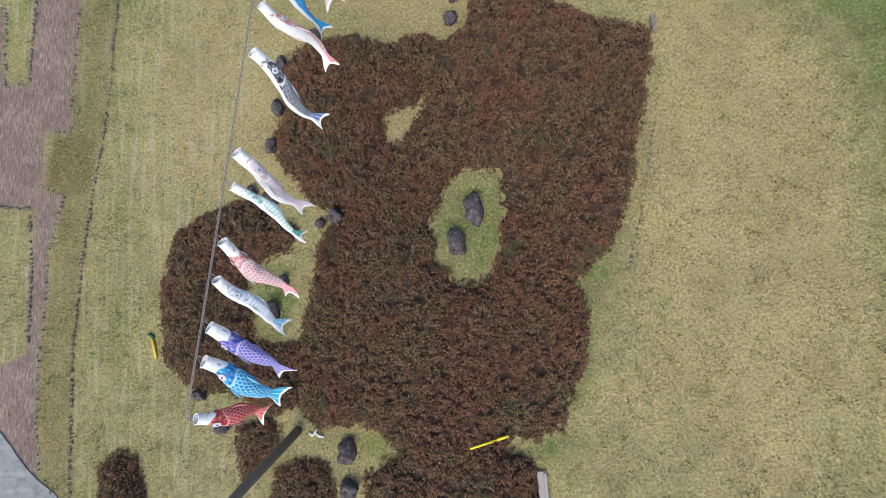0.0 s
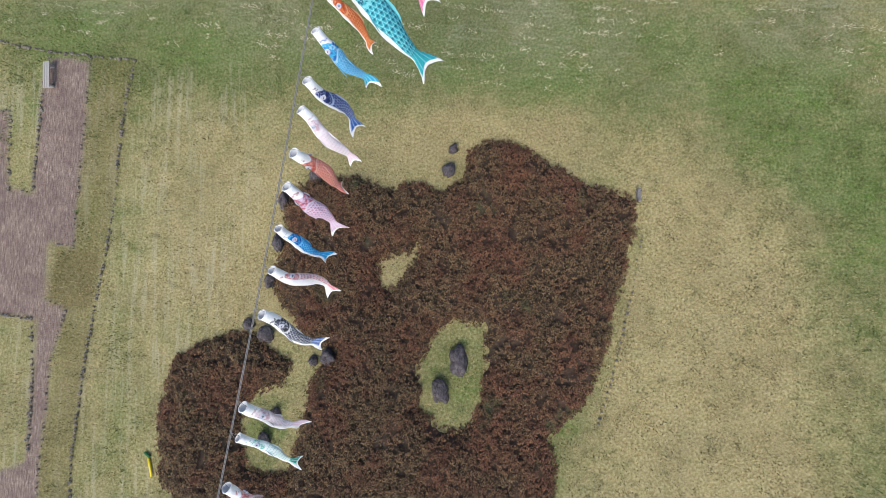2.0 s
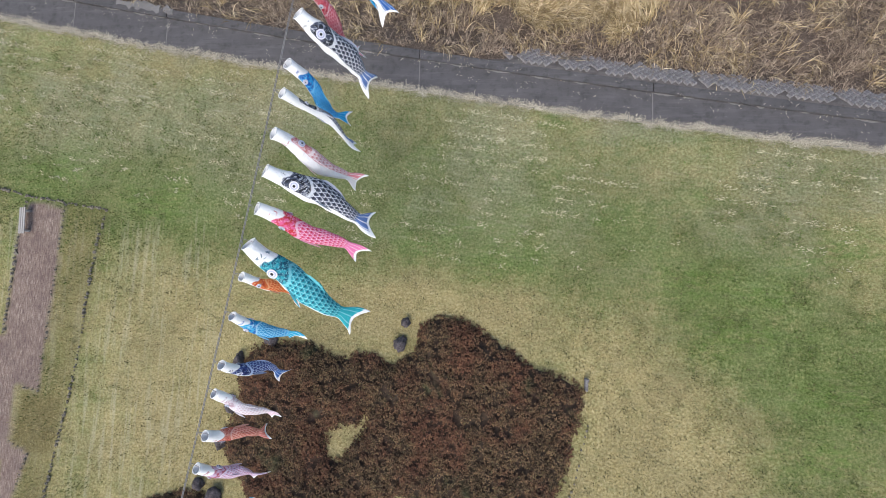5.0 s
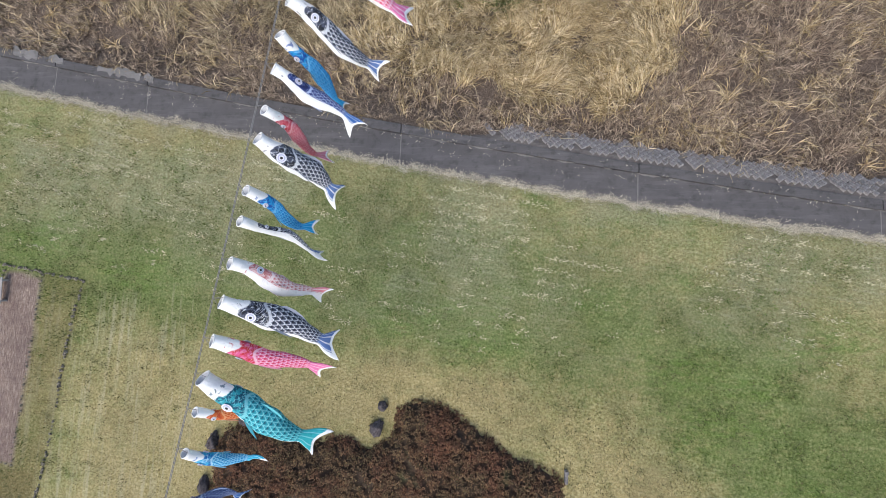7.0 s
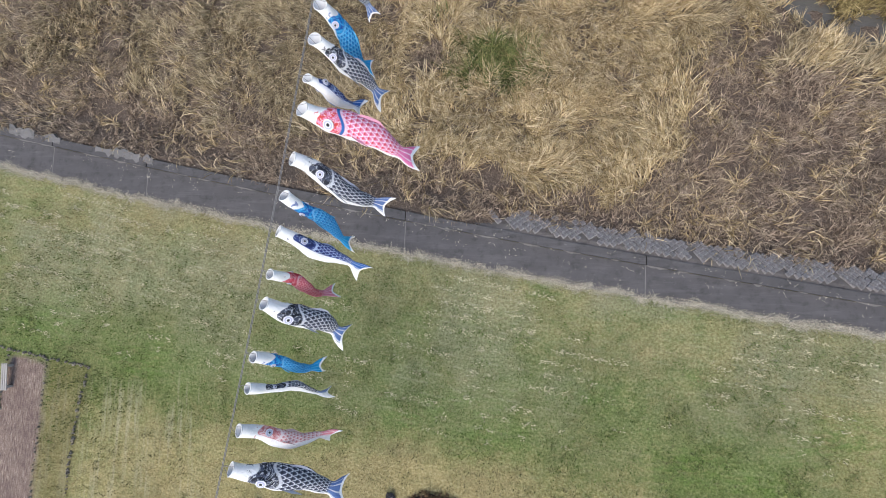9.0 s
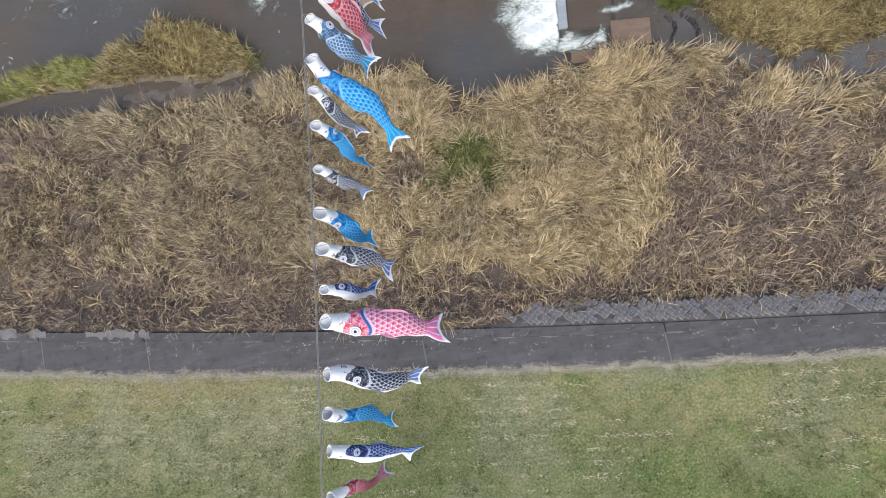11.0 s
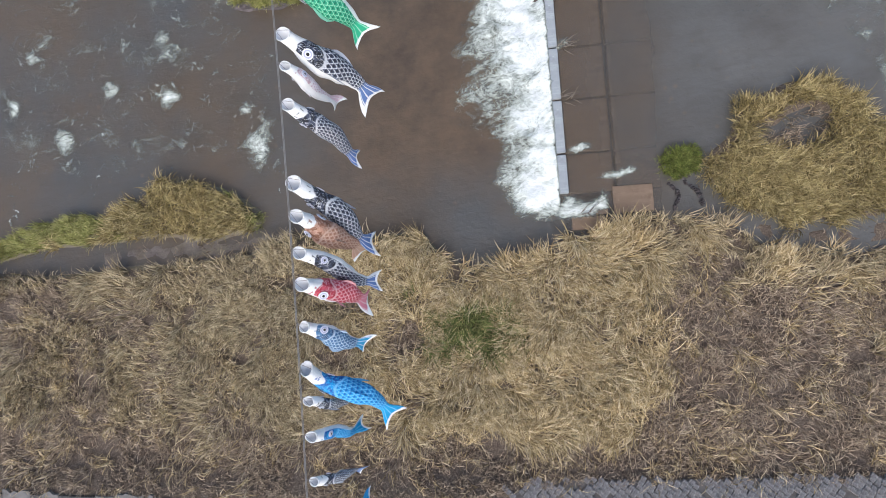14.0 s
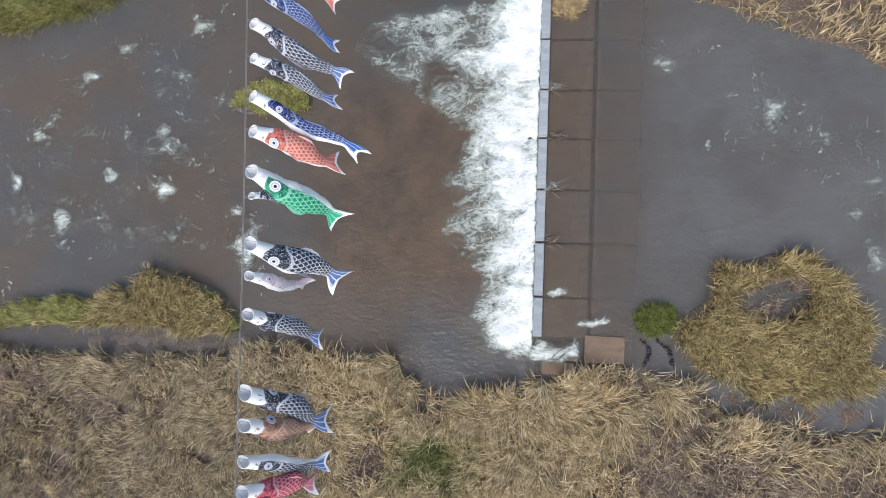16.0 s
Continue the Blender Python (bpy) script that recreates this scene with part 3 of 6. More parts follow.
def ground_height(x, y):
    lawn = 0.05 * (fbm(x, y, 2.5, 1) - 0.5) + 0.015 * (vnoise(x, y, 0.4, 2) - 0.5)
    lawn = lawn - 0.06 * smooth(-0.15, 0.05, y - path_low(x))
    flood = -0.62 + 0.3 * (fbm(x, y, 2.2, 3) - 0.5)
    z = lawn + (flood - lawn) * smooth(0.0, 1.9, y - path_up(x))
    z = z + 0.07 * np.exp(-((y - path_up(x) - 0.2) / 0.35) ** 2) * (y > path_up(x) - 0.3)
    bed = -1.35 + 0.2 * (fbm(x, y, 1.5, 4) - 0.5)
    river = np.minimum(y - bank_y(x), far_y(x) - y)
    z = np.where(y > path_up(x) + 1.2, z + (bed - z) * smooth(-0.5, 0.6, river), z)
    for flat, top in ((MUD_WEST, -0.94), (MUD_EAST, -0.72), (MUD_STONES, -0.74)):
        lift = smooth(-0.4, 0.4, signed(x, y, flat) + 0.8 * (fbm(x, y, 0.9, 7) - 0.5))
        z = np.maximum(z, bed + (top + 0.12 * (fbm(x, y, 0.8, 8) - 0.5) - bed) * lift)
    for isle, top in ((ISLE_WEST, -0.62), (ISLE_EAST, -0.6)):
        d = signed(x, y, isle)
        if isle is ISLE_EAST:
            d = np.minimum(d, -signed(x, y, ISLE_POOL))
        z = np.maximum(z, bed + (top - bed) * smooth(-0.5, 0.3, d))
    return z


def green_of(x, y):
    """How green the lawn is: lush along the path and in the north-east, dry round the beds."""
    off = y - (16.2 - 0.16 * np.minimum(x, 0) - 0.31 * np.maximum(x, 0))
    g = 0.20 + 0.62 * np.exp(-(off / np.where(off > 0, 5.0 - 1.6 * smooth(2.0, 9.0, x), 3.4)) ** 2)
    g += 0.25 * np.exp(-((x - 13.5) / 5.0) ** 2 - ((y - 11.0) / 3.5) ** 2)
    g += 0.50 * smooth(11.0, 16.5, x + 0.12 * y) * smooth(13.0, 10.0, y) + 0.5 * np.exp(-(edge_distance(x, y, HEDGE_MAIN) / 0.6) ** 2) * (x > 2) * smooth(8.6, 7.4, y)
    g -= 0.60 * np.exp(-((x - 9.0) / 3.6) ** 2 - ((y - 3.0) / 7.5) ** 2)
    g -= 0.12 * np.exp(-((x - 10.0) / 3.0) ** 2 - ((y - 18.3) / 0.9) ** 2)
    g -= 0.25 * np.exp(-((x + 11.0) / 2.5) ** 2 - ((y - 8.0) / 6.0) ** 2)
    g += 0.25 * np.exp(-((x + 15.6) / 0.9) ** 2 - ((y - 2.0) / 11.0) ** 2)
    g += 0.24 * np.exp(-((x - 10.0) / 6.0) ** 4 - ((y - 17.0) / 3.5) ** 4) + 0.10 * smooth(-9.0, -11.0, x)
    g -= 0.34 * smooth(-5.0, -9.0, x) * smooth(17.6, 19.6, y)
    g -= 0.42 * np.exp(-((x - 0.5) / 5.5) ** 4 - ((y - 12.0) / 1.3) ** 2)
    g += 0.28 * np.exp(-((x + 10.0) / 7.0) ** 2 - ((y - 16.0) / 2.6) ** 2)
    g += 0.22 * smooth(12.0, 15.5, y) + (0.24 + 0.22 * smooth(2.0, 8.0, x) * smooth(11.0, 14.0, y)) * (fbm(x * 0.7, y, 3.0, 15, 3) - 0.5)
    g += 0.2 * np.exp(-((x + 18.6) / 2.5) ** 2 - ((y - 8) / 12.0) ** 2)
    g -= 0.6 * inside(x, y, CLEAR_BARE)
    g += 0.5 * inside(x, y, CLEAR_MID) + 0.45 * (edge_distance(x, y, [(-8.9, 0.0), (-9.2, -1.4)], False) < 0.9)
    g += 0.5 * np.exp(-((x + 5.2) / 0.8) ** 2 - ((y + 6.0) / 0.6) ** 2) + 0.4 * np.exp(-((x - 1.2) / 1.0) ** 2 - ((y + 6.6) / 0.5) ** 2)
    return np.clip(g + 0.5 * (fbm(x, y, 1.8, 11, 4) - 0.5), 0, 1)


def spread(lo, hi, step, far, growth=1.5):
    mid = list(np.arange(lo, hi + step / 2, step))
    gap = step
    while mid[-1] < far:
        gap *= growth
        mid.append(mid[-1] + gap)
    gap = step
    while mid[0] > -far:
        gap *= growth
        mid.insert(0, mid[0] - gap)
    return np.array(mid)


def sheet(xs, ys):
    gx, gy = np.meshgrid(xs, ys)
    n, m = len(xs), len(ys)
    i = np.arange(n * m).reshape(m, n)
    faces = np.stack([i[:-1, :-1], i[:-1, 1:], i[1:, 1:], i[1:, :-1]], -1).reshape(-1, 4)
    return gx.ravel(), gy.ravel(), faces


# ---- the ground, one sheet to the horizon ----
gx, gy, faces = sheet(spread(-26, 28, 0.22, 1500), spread(-12, 62, 0.22, 1500))
gz = ground_height(gx, gy)
wet = smooth(-0.75, -0.98, gz)
litter = smooth(-0.5, -0.2, gy - path_up(gx)) * (1 - wet)
soil = smooth(-0.1, 0.1, signed(gx, gy, SOIL_LANE) + 0.12 * (vnoise(gx, gy, 0.5, 9) - 0.5))
damp = np.maximum(0.9 * smooth(-0.25, 0.25, signed(gx, gy, DAMP_PLOT) + 0.3 * (vnoise(gx, gy, 0.5, 102) - 0.5)), 0.5 * smooth(-0.1, 0.1, signed(gx, gy, GRASS_STRIP)))
soil = np.maximum(soil, smooth(-0.1, 0.1, signed(gx, gy, SOIL_PLOT) + 0.12 * (vnoise(gx, gy, 0.5, 9) - 0.5)))
fresh = np.zeros_like(gx)
for fx, fy, fr in FRESH:
    fresh = np.maximum(fresh, np.exp(-((gx - fx) / (1.25 * fr)) ** 2 - ((gy - fy) / (0.6 * fr)) ** 2))
fresh = np.clip(fresh + 0.45 * smooth(0.62, 0.74, fbm(gx * 0.7, gy * 1.4, 2.2, 101, 3)) * smooth(12.0, 14.0, gy), 0, 1)
west = smooth(-8.5, -10.5, gx) * smooth(16.5, 14.5, gy)
ground = tagged(new("ground", np_mesh("ground", np.c_[gx, gy, gz], faces, GROUND, attrs=(("green", green_of(gx, gy)), ("row", (path_low(gx) - gy) / 0.47), ("mown", smooth(9.0, 3.0, path_low(gx) - gy + 0.12 * np.maximum(gx, 0)) * (gy < path_low(gx)) * (0.35 + 0.65 * smooth(0.40, 0.55, fbm(gx, gy, 3.0, 97)))), ("litter", litter), ("soil", soil), ("mud", wet), ("fresh", fresh), ("west", west), ("damp", damp)))), "mown lawn, dry river bank and river bed", "ground", kind="structure")

# ---- the river ----
gx, gy, faces = sheet(spread(-24, 28, 0.3, 900, 1.7), np.arange(28, 66, 0.3))
step_down = smooth(0.0, 1.0, gx - crest_x(gy) + 0.75)
gz = WATER_LOW + (WATER_HIGH - WATER_LOW) * step_down
gz = gz + 0.05 * (fbm(gx, gy, 1.1, 21) - 0.5) + 0.03 * (vnoise(gx, gy * 1.5, 0.5, 22) - 0.5)
shoal = smooth(-0.2, 0.5, gx - crest_x(gy)) * smooth(5.6, 4.4, gx - crest_x(gy) + 0.128 * 2.5)
first = shoal * smooth(2.75, 2.45, gx - crest_x(gy))
cloud = 0.87 - 0.12 * shoal - 0.22 * first + 0.12 * (fbm(gx, gy, 2.0, 23) - 0.5)
silty = 0.85 * smooth(-5.5, 0.5, gx + 0.8 * (fbm(gx, gy, 2.5, 24) - 0.5)) * smooth(0.0, -1.5, gx - crest_x(gy) + 1.2) * smooth(52.5, 47.0, gy) * smooth(36.6, 40.0, gy + 0.9 * (fbm(gx, gy, 1.6, 25) - 0.5))
tagged(new("water", np_mesh("water", np.c_[gx, gy, gz], faces, WATER, attrs=(("cloud", cloud), ("silty", silty), ("upper", 0.8 * smooth(3.5, 6.5, gx - crest_x(gy)))))), "brown shallow river water with ripples", "river", kind="structure")


# ---- shrub beds ----
def sprig_mesh(name, at, count, length, width, material, lift=0.5):
    """Small leaves in bunches round the given places."""
    n = len(at)
    c = np.repeat(at, count, 0) + rng.normal(0, length * 0.35, (n * count, 3))
    turn = rng.uniform(0, 2 * np.pi, n * count)
    up = rng.uniform(-0.2, 1.0, n * count) * lift
    way = np.c_[np.cos(turn), np.sin(turn), up * 1.6]
    way /= np.linalg.norm(way, axis=1)[:, None]
    side = np.cross(way, rng.normal(0, 1, (n * count, 3)) * 0.4 + [0, 0, 1])
    side /= np.linalg.norm(side, axis=1)[:, None] + 1e-9
    size = rng.uniform(0.6, 1.3, n * count)[:, None]
    a, b = way * length * size, side * width * size
    v = np.stack([c - a * 0.5, c + b * 0.5, c + a * 0.5, c - b * 0.5], 1).reshape(-1, 3)
    return np_mesh(name, v, np.arange(len(v)).reshape(-1, 4), material, shade=False)


def bed_height(x, y, outline, holes, height):
    wob = 0.45 * (fbm(x, y, 0.9, 40) - 0.5) + 0.4 * (fbm(x, y, 0.35, 45, 2) - 0.5)
    d = signed(x, y, outline) + wob * 0.5
    for hole in holes:
        d = np.minimum(d, -signed(x, y, hole) + wob * 0.7)
    lumps = 0.75 + 0.5 * fbm(x, y, 1.1, 41, 3)
    return d, np.where(d > 0, height * (1 - np.exp(-np.maximum(d, 0) / 0.4)) * lumps, -0.05)


def shrub_bed(outline, label, height=0.6, holes=(), density=240, group="shrub beds on the lawn"):
    xs, ys = [q[0] for q in outline], [q[1] for q in outline]
    cx, cy = sum(xs) / len(xs), sum(ys) / len(ys)
    bed = thing("azalea_bed", (cx, cy, 0), label, "shrub", group)
    x, y, faces = sheet(np.arange(min(xs) - 0.4, max(xs) + 0.4, 0.14), np.arange(min(ys) - 0.4, max(ys) + 0.4, 0.14))
    d, z = bed_height(x, y, outline, holes, height)
    z = np.where(d > 0, z - 0.14 + 0.20 * (vnoise(x, y, 0.20, 46) - 0.5), z)
    keep = (d[faces] > -0.05).any(1)
    used, back = np.unique(faces[keep], return_inverse=True)
    part("undergrowth", np_mesh("undergrowth", np.c_[x - cx, y - cy, z][used], back.reshape(-1, 4), SHRUB_WOOD), bed)
    n = int((max(xs) - min(xs)) * (max(ys) - min(ys)) * density)
    px, py = rng.uniform(min(xs), max(xs), n), rng.uniform(min(ys), max(ys), n)
    d, z = bed_height(px, py, outline, holes, height)
    tuft = 0.65 * vnoise(px, py, 0.20, 46) + 0.35 * vnoise(px, py, 0.5, 47)
    ok = (d > rng.uniform(-0.12, 0.08, n)) & (tuft + rng.normal(0, 0.08, n) > 0.33)
    z = np.maximum(z, 0.05)
    at = np.c_[px - cx, py - cy, np.maximum(z + 0.22 * (tuft - 0.5) + rng.uniform(-0.07, 0.05, n), 0.04)][ok]
    part("leaves", sprig_mesh("leaves", at, 7, 0.075, 0.042, SHRUB_LEAF), bed, "small brown and dull red winter leaves", kind="stuff")
    return bed


shrub_bed(HEDGE_MAIN, "wide clipped azalea bed with brown-red winter leaves", 0.62, (CLEAR_MID, CLEAR_BARE))
shrub_bed(HEDGE_WEST, "curved brown azalea bed round a small clearing", 0.6)
shrub_bed(HEDGE_POLE, "small brown azalea clump beside the wooden pole", 0.55)
shrub_bed(HEDGE_SMALL, "small dark azalea clump on dry lawn", 0.5)
shrub_bed(HEDGE_LONE, "lone rounded brown shrub on the lawn", 0.7)


# ---- boulders ----
def boulder_mesh(seed, material=None):
    bm = bmesh.new()
    bmesh.ops.create_icosphere(bm, subdivisions=3, radius=1)
    for v in bm.verts:
        q = v.co.copy()
        v.co *= 0.84 + 0.42 * noise.noise(q * 1.2 + Vector((seed * 7.3, seed, 0))) + 0.30 * noise.noise(q * 2.7 + Vector((seed, 3, seed * 2)))
        if v.co.z < -0.35:
            v.co.z = -0.35
    for f in bm.faces:
        f.smooth = True
    me = bpy.data.meshes.new("boulder")
    bm.to_mesh(me)
    bm.free()
    me.materials.append(material or BOULDER)
    return me


BOULDERS = [boulder_mesh(k) for k in range(5)]


def boulder(x, y, wide, deep, high, turn=0.0, label="dark weathered boulder set in the lawn", shape=0, group="garden boulders"):
    ob = new("boulder", BOULDERS[shape % 5])
    ob.location, ob.rotation_euler, ob.scale = (x, y, float(ground_height(np.array([x]), np.array([y]))[0]) + high * 0.30), (0, 0, radians(turn)), (wide / 2, deep / 2, high)
    return tagged(ob, label, "boulder", group)


boulder(-0.75, 2.25, 0.85, 1.35, 0.5, 5, "dark grey boulder on a grass clearing in the shrubs", 0)
boulder(-1.55, 1.05, 0.75, 1.15, 0.45, 20, "dark brown boulder on a grass clearing in the shrubs", 1)
boulder(-6.3, 2.5, 0.75, 0.85, 0.5, 10, "pale grey boulder between two azalea beds", 2)
boulder(-6.95, 2.35, 0.45, 0.5, 0.3, 0, shape=3)
boulder(-9.8, 3.9, 0.6, 0.6, 0.35, 40, shape=4)
boulder(-9.0, 3.45, 0.75, 0.8, 0.4, 15, shape=1)
boulder(-6.25, -6.45, 0.75, 1.0, 0.45, 0, "dark boulder beside a green grass patch", 0)
boulder(-6.3, -7.75, 0.8, 0.8, 0.45, 30, "dark boulder beside a small azalea clump", 2)
boulder(-1.05, 10.4, 0.6, 0.75, 0.4, -30, "dark boulder on dry lawn beside the azaleas", 3)
boulder(-0.85, 11.3, 0.5, 0.45, 0.3, 30, "small dark boulder on dry lawn beside the azaleas", 4)
boulder(-6.85, 10.3, 0.65, 0.7, 0.4, 0, shape=1)
boulder(-8.3, 9.25, 0.5, 0.95, 0.4, 0, shape=2)
boulder(-8.55, 7.4, 0.5, 0.9, 0.4, 8, shape=3)
boulder(-8.85, 5.8, 0.55, 0.8, 0.4, -8, shape=4)
boulder(-8.55, 0.1, 0.5, 0.6, 0.35, 0, "boulder in a green clearing of the azaleas", 0)
boulder(-9.0, -1.0, 0.55, 0.9, 0.4, 10, "boulder in a green clearing of the azaleas", 1)
boulder(-12.1, -4.0, 0.7, 0.5, 0.35, -20, shape=2)
boulder(-11.2, -5.3, 0.65, 0.5, 0.35, 10, shape=3)
boulder(-4.6, -5.55, 0.6, 0.45, 0.3, 10, shape=4)


# ---- the concrete path with its kerb and the stone revetment ----
def strip_mesh(name, x0, x1, low, high, top, bottom, material, step=0.5):
    """A slab between two edge lines, with its sides."""
    xs = np.linspace(x0, x1, max(2, int((x1 - x0) / step)))
    v, f = [], []
    for x in xs:
        a, b = float(low(x)), float(high(x))
        v += [(x, a, bottom), (x, a, top), (x, b, top), (x, b, bottom)]
    for i in range(len(xs) - 1):
        k = 4 * i
        f += [(k, k + 4, k + 5, k + 1), (k + 1, k + 5, k + 6, k + 2), (k + 2, k + 6, k + 7, k + 3)]
    e = 4 * (len(xs) - 1)
    f += [(0, 1, 2, 3), (e + 3, e + 2, e + 1, e)]
    return np_mesh(name, v, f, material, shade=False)


pavement = thing("pavement", (0, 0, 0), "dark concrete path along the river bank", "path", kind="structure")
JOINTS = [-120, -60, -40, -29, -18.2, -13.2, -0.7, 9.6, 19.0, 30, 60, 120]
for a, b in zip(JOINTS, JOINTS[1:]):
    part("concrete_panel", strip_mesh("concrete_panel", a + 0.02, b - 0.02, path_low, lambda x: path_up(x) - 0.42, 0.012, -0.3, PATH_CONCRETE), pavement)
    part("kerb", strip_mesh("kerb", a + 0.02, b - 0.02, lambda x: path_up(x) - 0.40, lambda x: path_up(x), 0.13, -0.3, KERB_CONCRETE), pavement, "raised concrete kerb")

for x in JOINTS[3:9]:
    y0, y1 = float(path_low(x)) + 0.05, float(path_up(x)) - 0.42
    ob = part("joint_filler", box_mesh("joint_filler", (0.05, y1 - y0, 0.1), SILT, 0), pavement, "pale sand in the joint")
    ob.location = (x, (y0 + y1) / 2, -0.042)
# silt washed against the kerb's foot, thick and thin
for k in range(26):
    x0 = -22 + k * 1.65 + rng.uniform(-0.5, 0.5)
    l, w = rng.uniform(0.3, 1.2), rng.uniform(0.02, 0.075)
    wave = lambda x, x0=x0, l=l, w=w, k=k: path_up(x) - 0.405 - w * np.sin(np.pi * np.clip((x - x0) / l, 0, 1)) * (0.5 + vnoise(x * 1.0, np.asarray(x) * 0 + k, 0.17, 12)) - 0.004
    part("silt", strip_mesh("silt", x0, x0 + l, wave, lambda x: path_up(x) - 0.40, 0.02, -0.1, SILT, 0.08), pavement, "pale washed-up silt", kind="stuff")

revetment = thing("retaining_wall", (0, 0, 0), "sloped wall of diamond-laid grey stones below the path", "wall", kind="structure")


def wall_stone_mesh():
    bm = bmesh.new()
    bmesh.ops.create_cube(bm, size=1)
    for v in bm.verts:
        if v.co.z > 0:
            v.co.x *= 0.91
            v.co.y *= 0.91
    bmesh.ops.scale(bm, vec=(0.225, 0.225, 0.13), verts=bm.verts)
    bmesh.ops.bevel(bm, geom=bm.edges[:], offset=0.014, segments=1, affect="EDGES")
    me = bpy.data.meshes.new("stone")
    bm.to_mesh(me)
    bm.free()
    me.materials.append(WALL_STONE)
    return me


STONE = wall_stone_mesh()
bx = np.linspace(2.4, 23.4, 90)
tuck = 0.15 + 0.85 * smooth(2.4, 5.2, bx) * smooth(23.0, 19.0, bx)
bv = np.concatenate([np.c_[bx, path_up(bx) + o * tuck + 0.05 * (vnoise(bx, bx * 0 + o, 0.5, 13) - 0.5) * (o > 0.1), np.where(o > 0.5, 0.05 - 0.43 * (o - 0.2) * tuck, z)] for o, z in ((0.004, -0.3), (0.004, 0.075), (0.2, 0.05), (0.92, -0.265))])
bf = np.array([(r * 90 + k, r * 90 + k + 1, (r + 1) * 90 + k + 1, (r + 1) * 90 + k) for r in range(3) for k in range(89)])
part("bedding", np_mesh("bedding", bv, bf, BEDDING, shade=False), revetment, "grey silted mortar bed")
TILT_BACK = Matrix.Rotation(radians(-24), 4, "X")
for row in range(6):
    for k in range(70):
        x = 2.6 + k * 0.30 + (0.15 if row % 2 else 0) + row * 0.023 + rng.normal(0, 0.02)
        bare = smooth(2.6, 5.0, x) * smooth(22.0, 18.0, x)
        if rng.random() > 1.05 * bare or float(fbm(np.array([x]), np.array([row * 0.15]), 0.5, 14, 2)[0]) < 0.3 or row == 5 and rng.random() < 0.5 or row == 4 and rng.random() < 0.2:
            continue
        ob = part("stone", STONE, revetment)
        yaw = Matrix.Rotation(math.atan(float(-0.165 + 0.002 * x)), 4, "Z")
        ob.location = (x, float(path_up(x)) + 0.24 + row * 0.142 + rng.normal(0, 0.012), 0.05 - row * 0.062 + rng.uniform(-0.022, 0.016))
        ob.rotation_euler = (yaw @ TILT_BACK @ Matrix.Rotation(radians(45 + rng.uniform(-9, 9)), 4, "Z")).to_euler()
        s = rng.uniform(0.94, 1.1)
        ob.scale = (s, s * rng.uniform(0.92, 1.05), 1)

# ---- the grey lane in the garden's corner ----
lane = bmesh.new()
ring = []
for k in range(len(GREY_LANE)):
    p0, p1, p2, p3 = (Vector(GREY_LANE[(k + j) % len(GREY_LANE)]) for j in (-1, 0, 1, 2))
    for q in (0.0, 0.25, 0.5, 0.75):
        v = 0.5 * ((2 * p1) + (p2 - p0) * q + (2 * p0 - 5 * p1 + 4 * p2 - p3) * q * q + (3 * p1 - p0 - 3 * p2 + p3) * q ** 3)
        ring.append((v.x + rng.normal(0, 0.02), v.y + rng.normal(0, 0.02)))
top_face = lane.faces.new([lane.verts.new((x, y, 0.05)) for x, y in ring])
skirt = bmesh.ops.extrude_face_region(lane, geom=[top_face])
bmesh.ops.translate(lane, vec=(0, 0, -0.15), verts=[v for v in skirt["geom"] if isinstance(v, bmesh.types.BMVert)])
bmesh.ops.recalc_face_normals(lane, faces=lane.faces)
lane_mesh = bpy.data.meshes.new("road")
lane.to_mesh(lane_mesh)
lane.free()
lane_mesh.materials.append(LANE_GREY)
tagged(new("road", lane_mesh), "worn grey gravel lane at the garden's corner", "lane", kind="structure")


# ---- dry reeds and weeds on the river bank ----
def blades(at, count, length, width, material, lean=0.9, comb=None, name="blades", droop=0.9, stray=1.0, segs=3):
    """Tufts of arching blades: ribbons of one to three segments."""
    n = len(at) * count
    root = np.repeat(at, count, 0)
    size = np.repeat(np.broadcast_to(length, len(at)), count) * rng.uniform(0.55, 1.15, n)
    turn = rng.uniform(0, 2 * np.pi, n)
    if comb is not None:
        turn = np.repeat(comb, count) + rng.normal(0, stray, n)
    out = np.c_[np.cos(turn), np.sin(turn), np.zeros(n)]
    root = root + out * rng.uniform(-0.1, 0.2, n)[:, None] + np.c_[rng.normal(0, 0.05, (n, 2)), np.zeros(n)]
    tilt = np.abs(rng.normal(lean, 0.35, n))
    side = np.c_[-np.sin(turn), np.cos(turn), np.zeros(n)]
    bend = rng.normal(0, 0.5, n)
    pts, q = [root], root
    for k in range(segs):
        a = np.clip(tilt * 0.55 + droop * k * 0.45, 0, 1.75)
        way = out * np.sin(a)[:, None] + side * (bend * 0.5 * k)[:, None]
        way[:, 2] = np.cos(a)
        q = q + way * (size / segs)[:, None]
        pts.append(q)
    half = np.repeat([{1: [0.5, 0.2], 2: [0.5, 0.4, 0.06], 3: [0.5, 0.45, 0.35, 0.06]}[segs]], n, 0) * rng.uniform(0.7, 1.3, (n, 1)) * width
    flat = side + np.c_[np.zeros((n, 2)), rng.uniform(-0.5, 0.5, n)]
    v = np.stack([p + s * flat * half[:, k:k + 1] for k, p in enumerate(pts) for s in (-1, 1)], 1).reshape(-1, 3)
    base = (np.arange(n) * 2 * (segs + 1))[:, None, None]
    f = (base + np.array([[[2 * k, 2 * k + 1, 2 * k + 3, 2 * k + 2] for k in range(segs)]])).reshape(-1, 4)
    return np_mesh(name, v, f, material, shade=False)


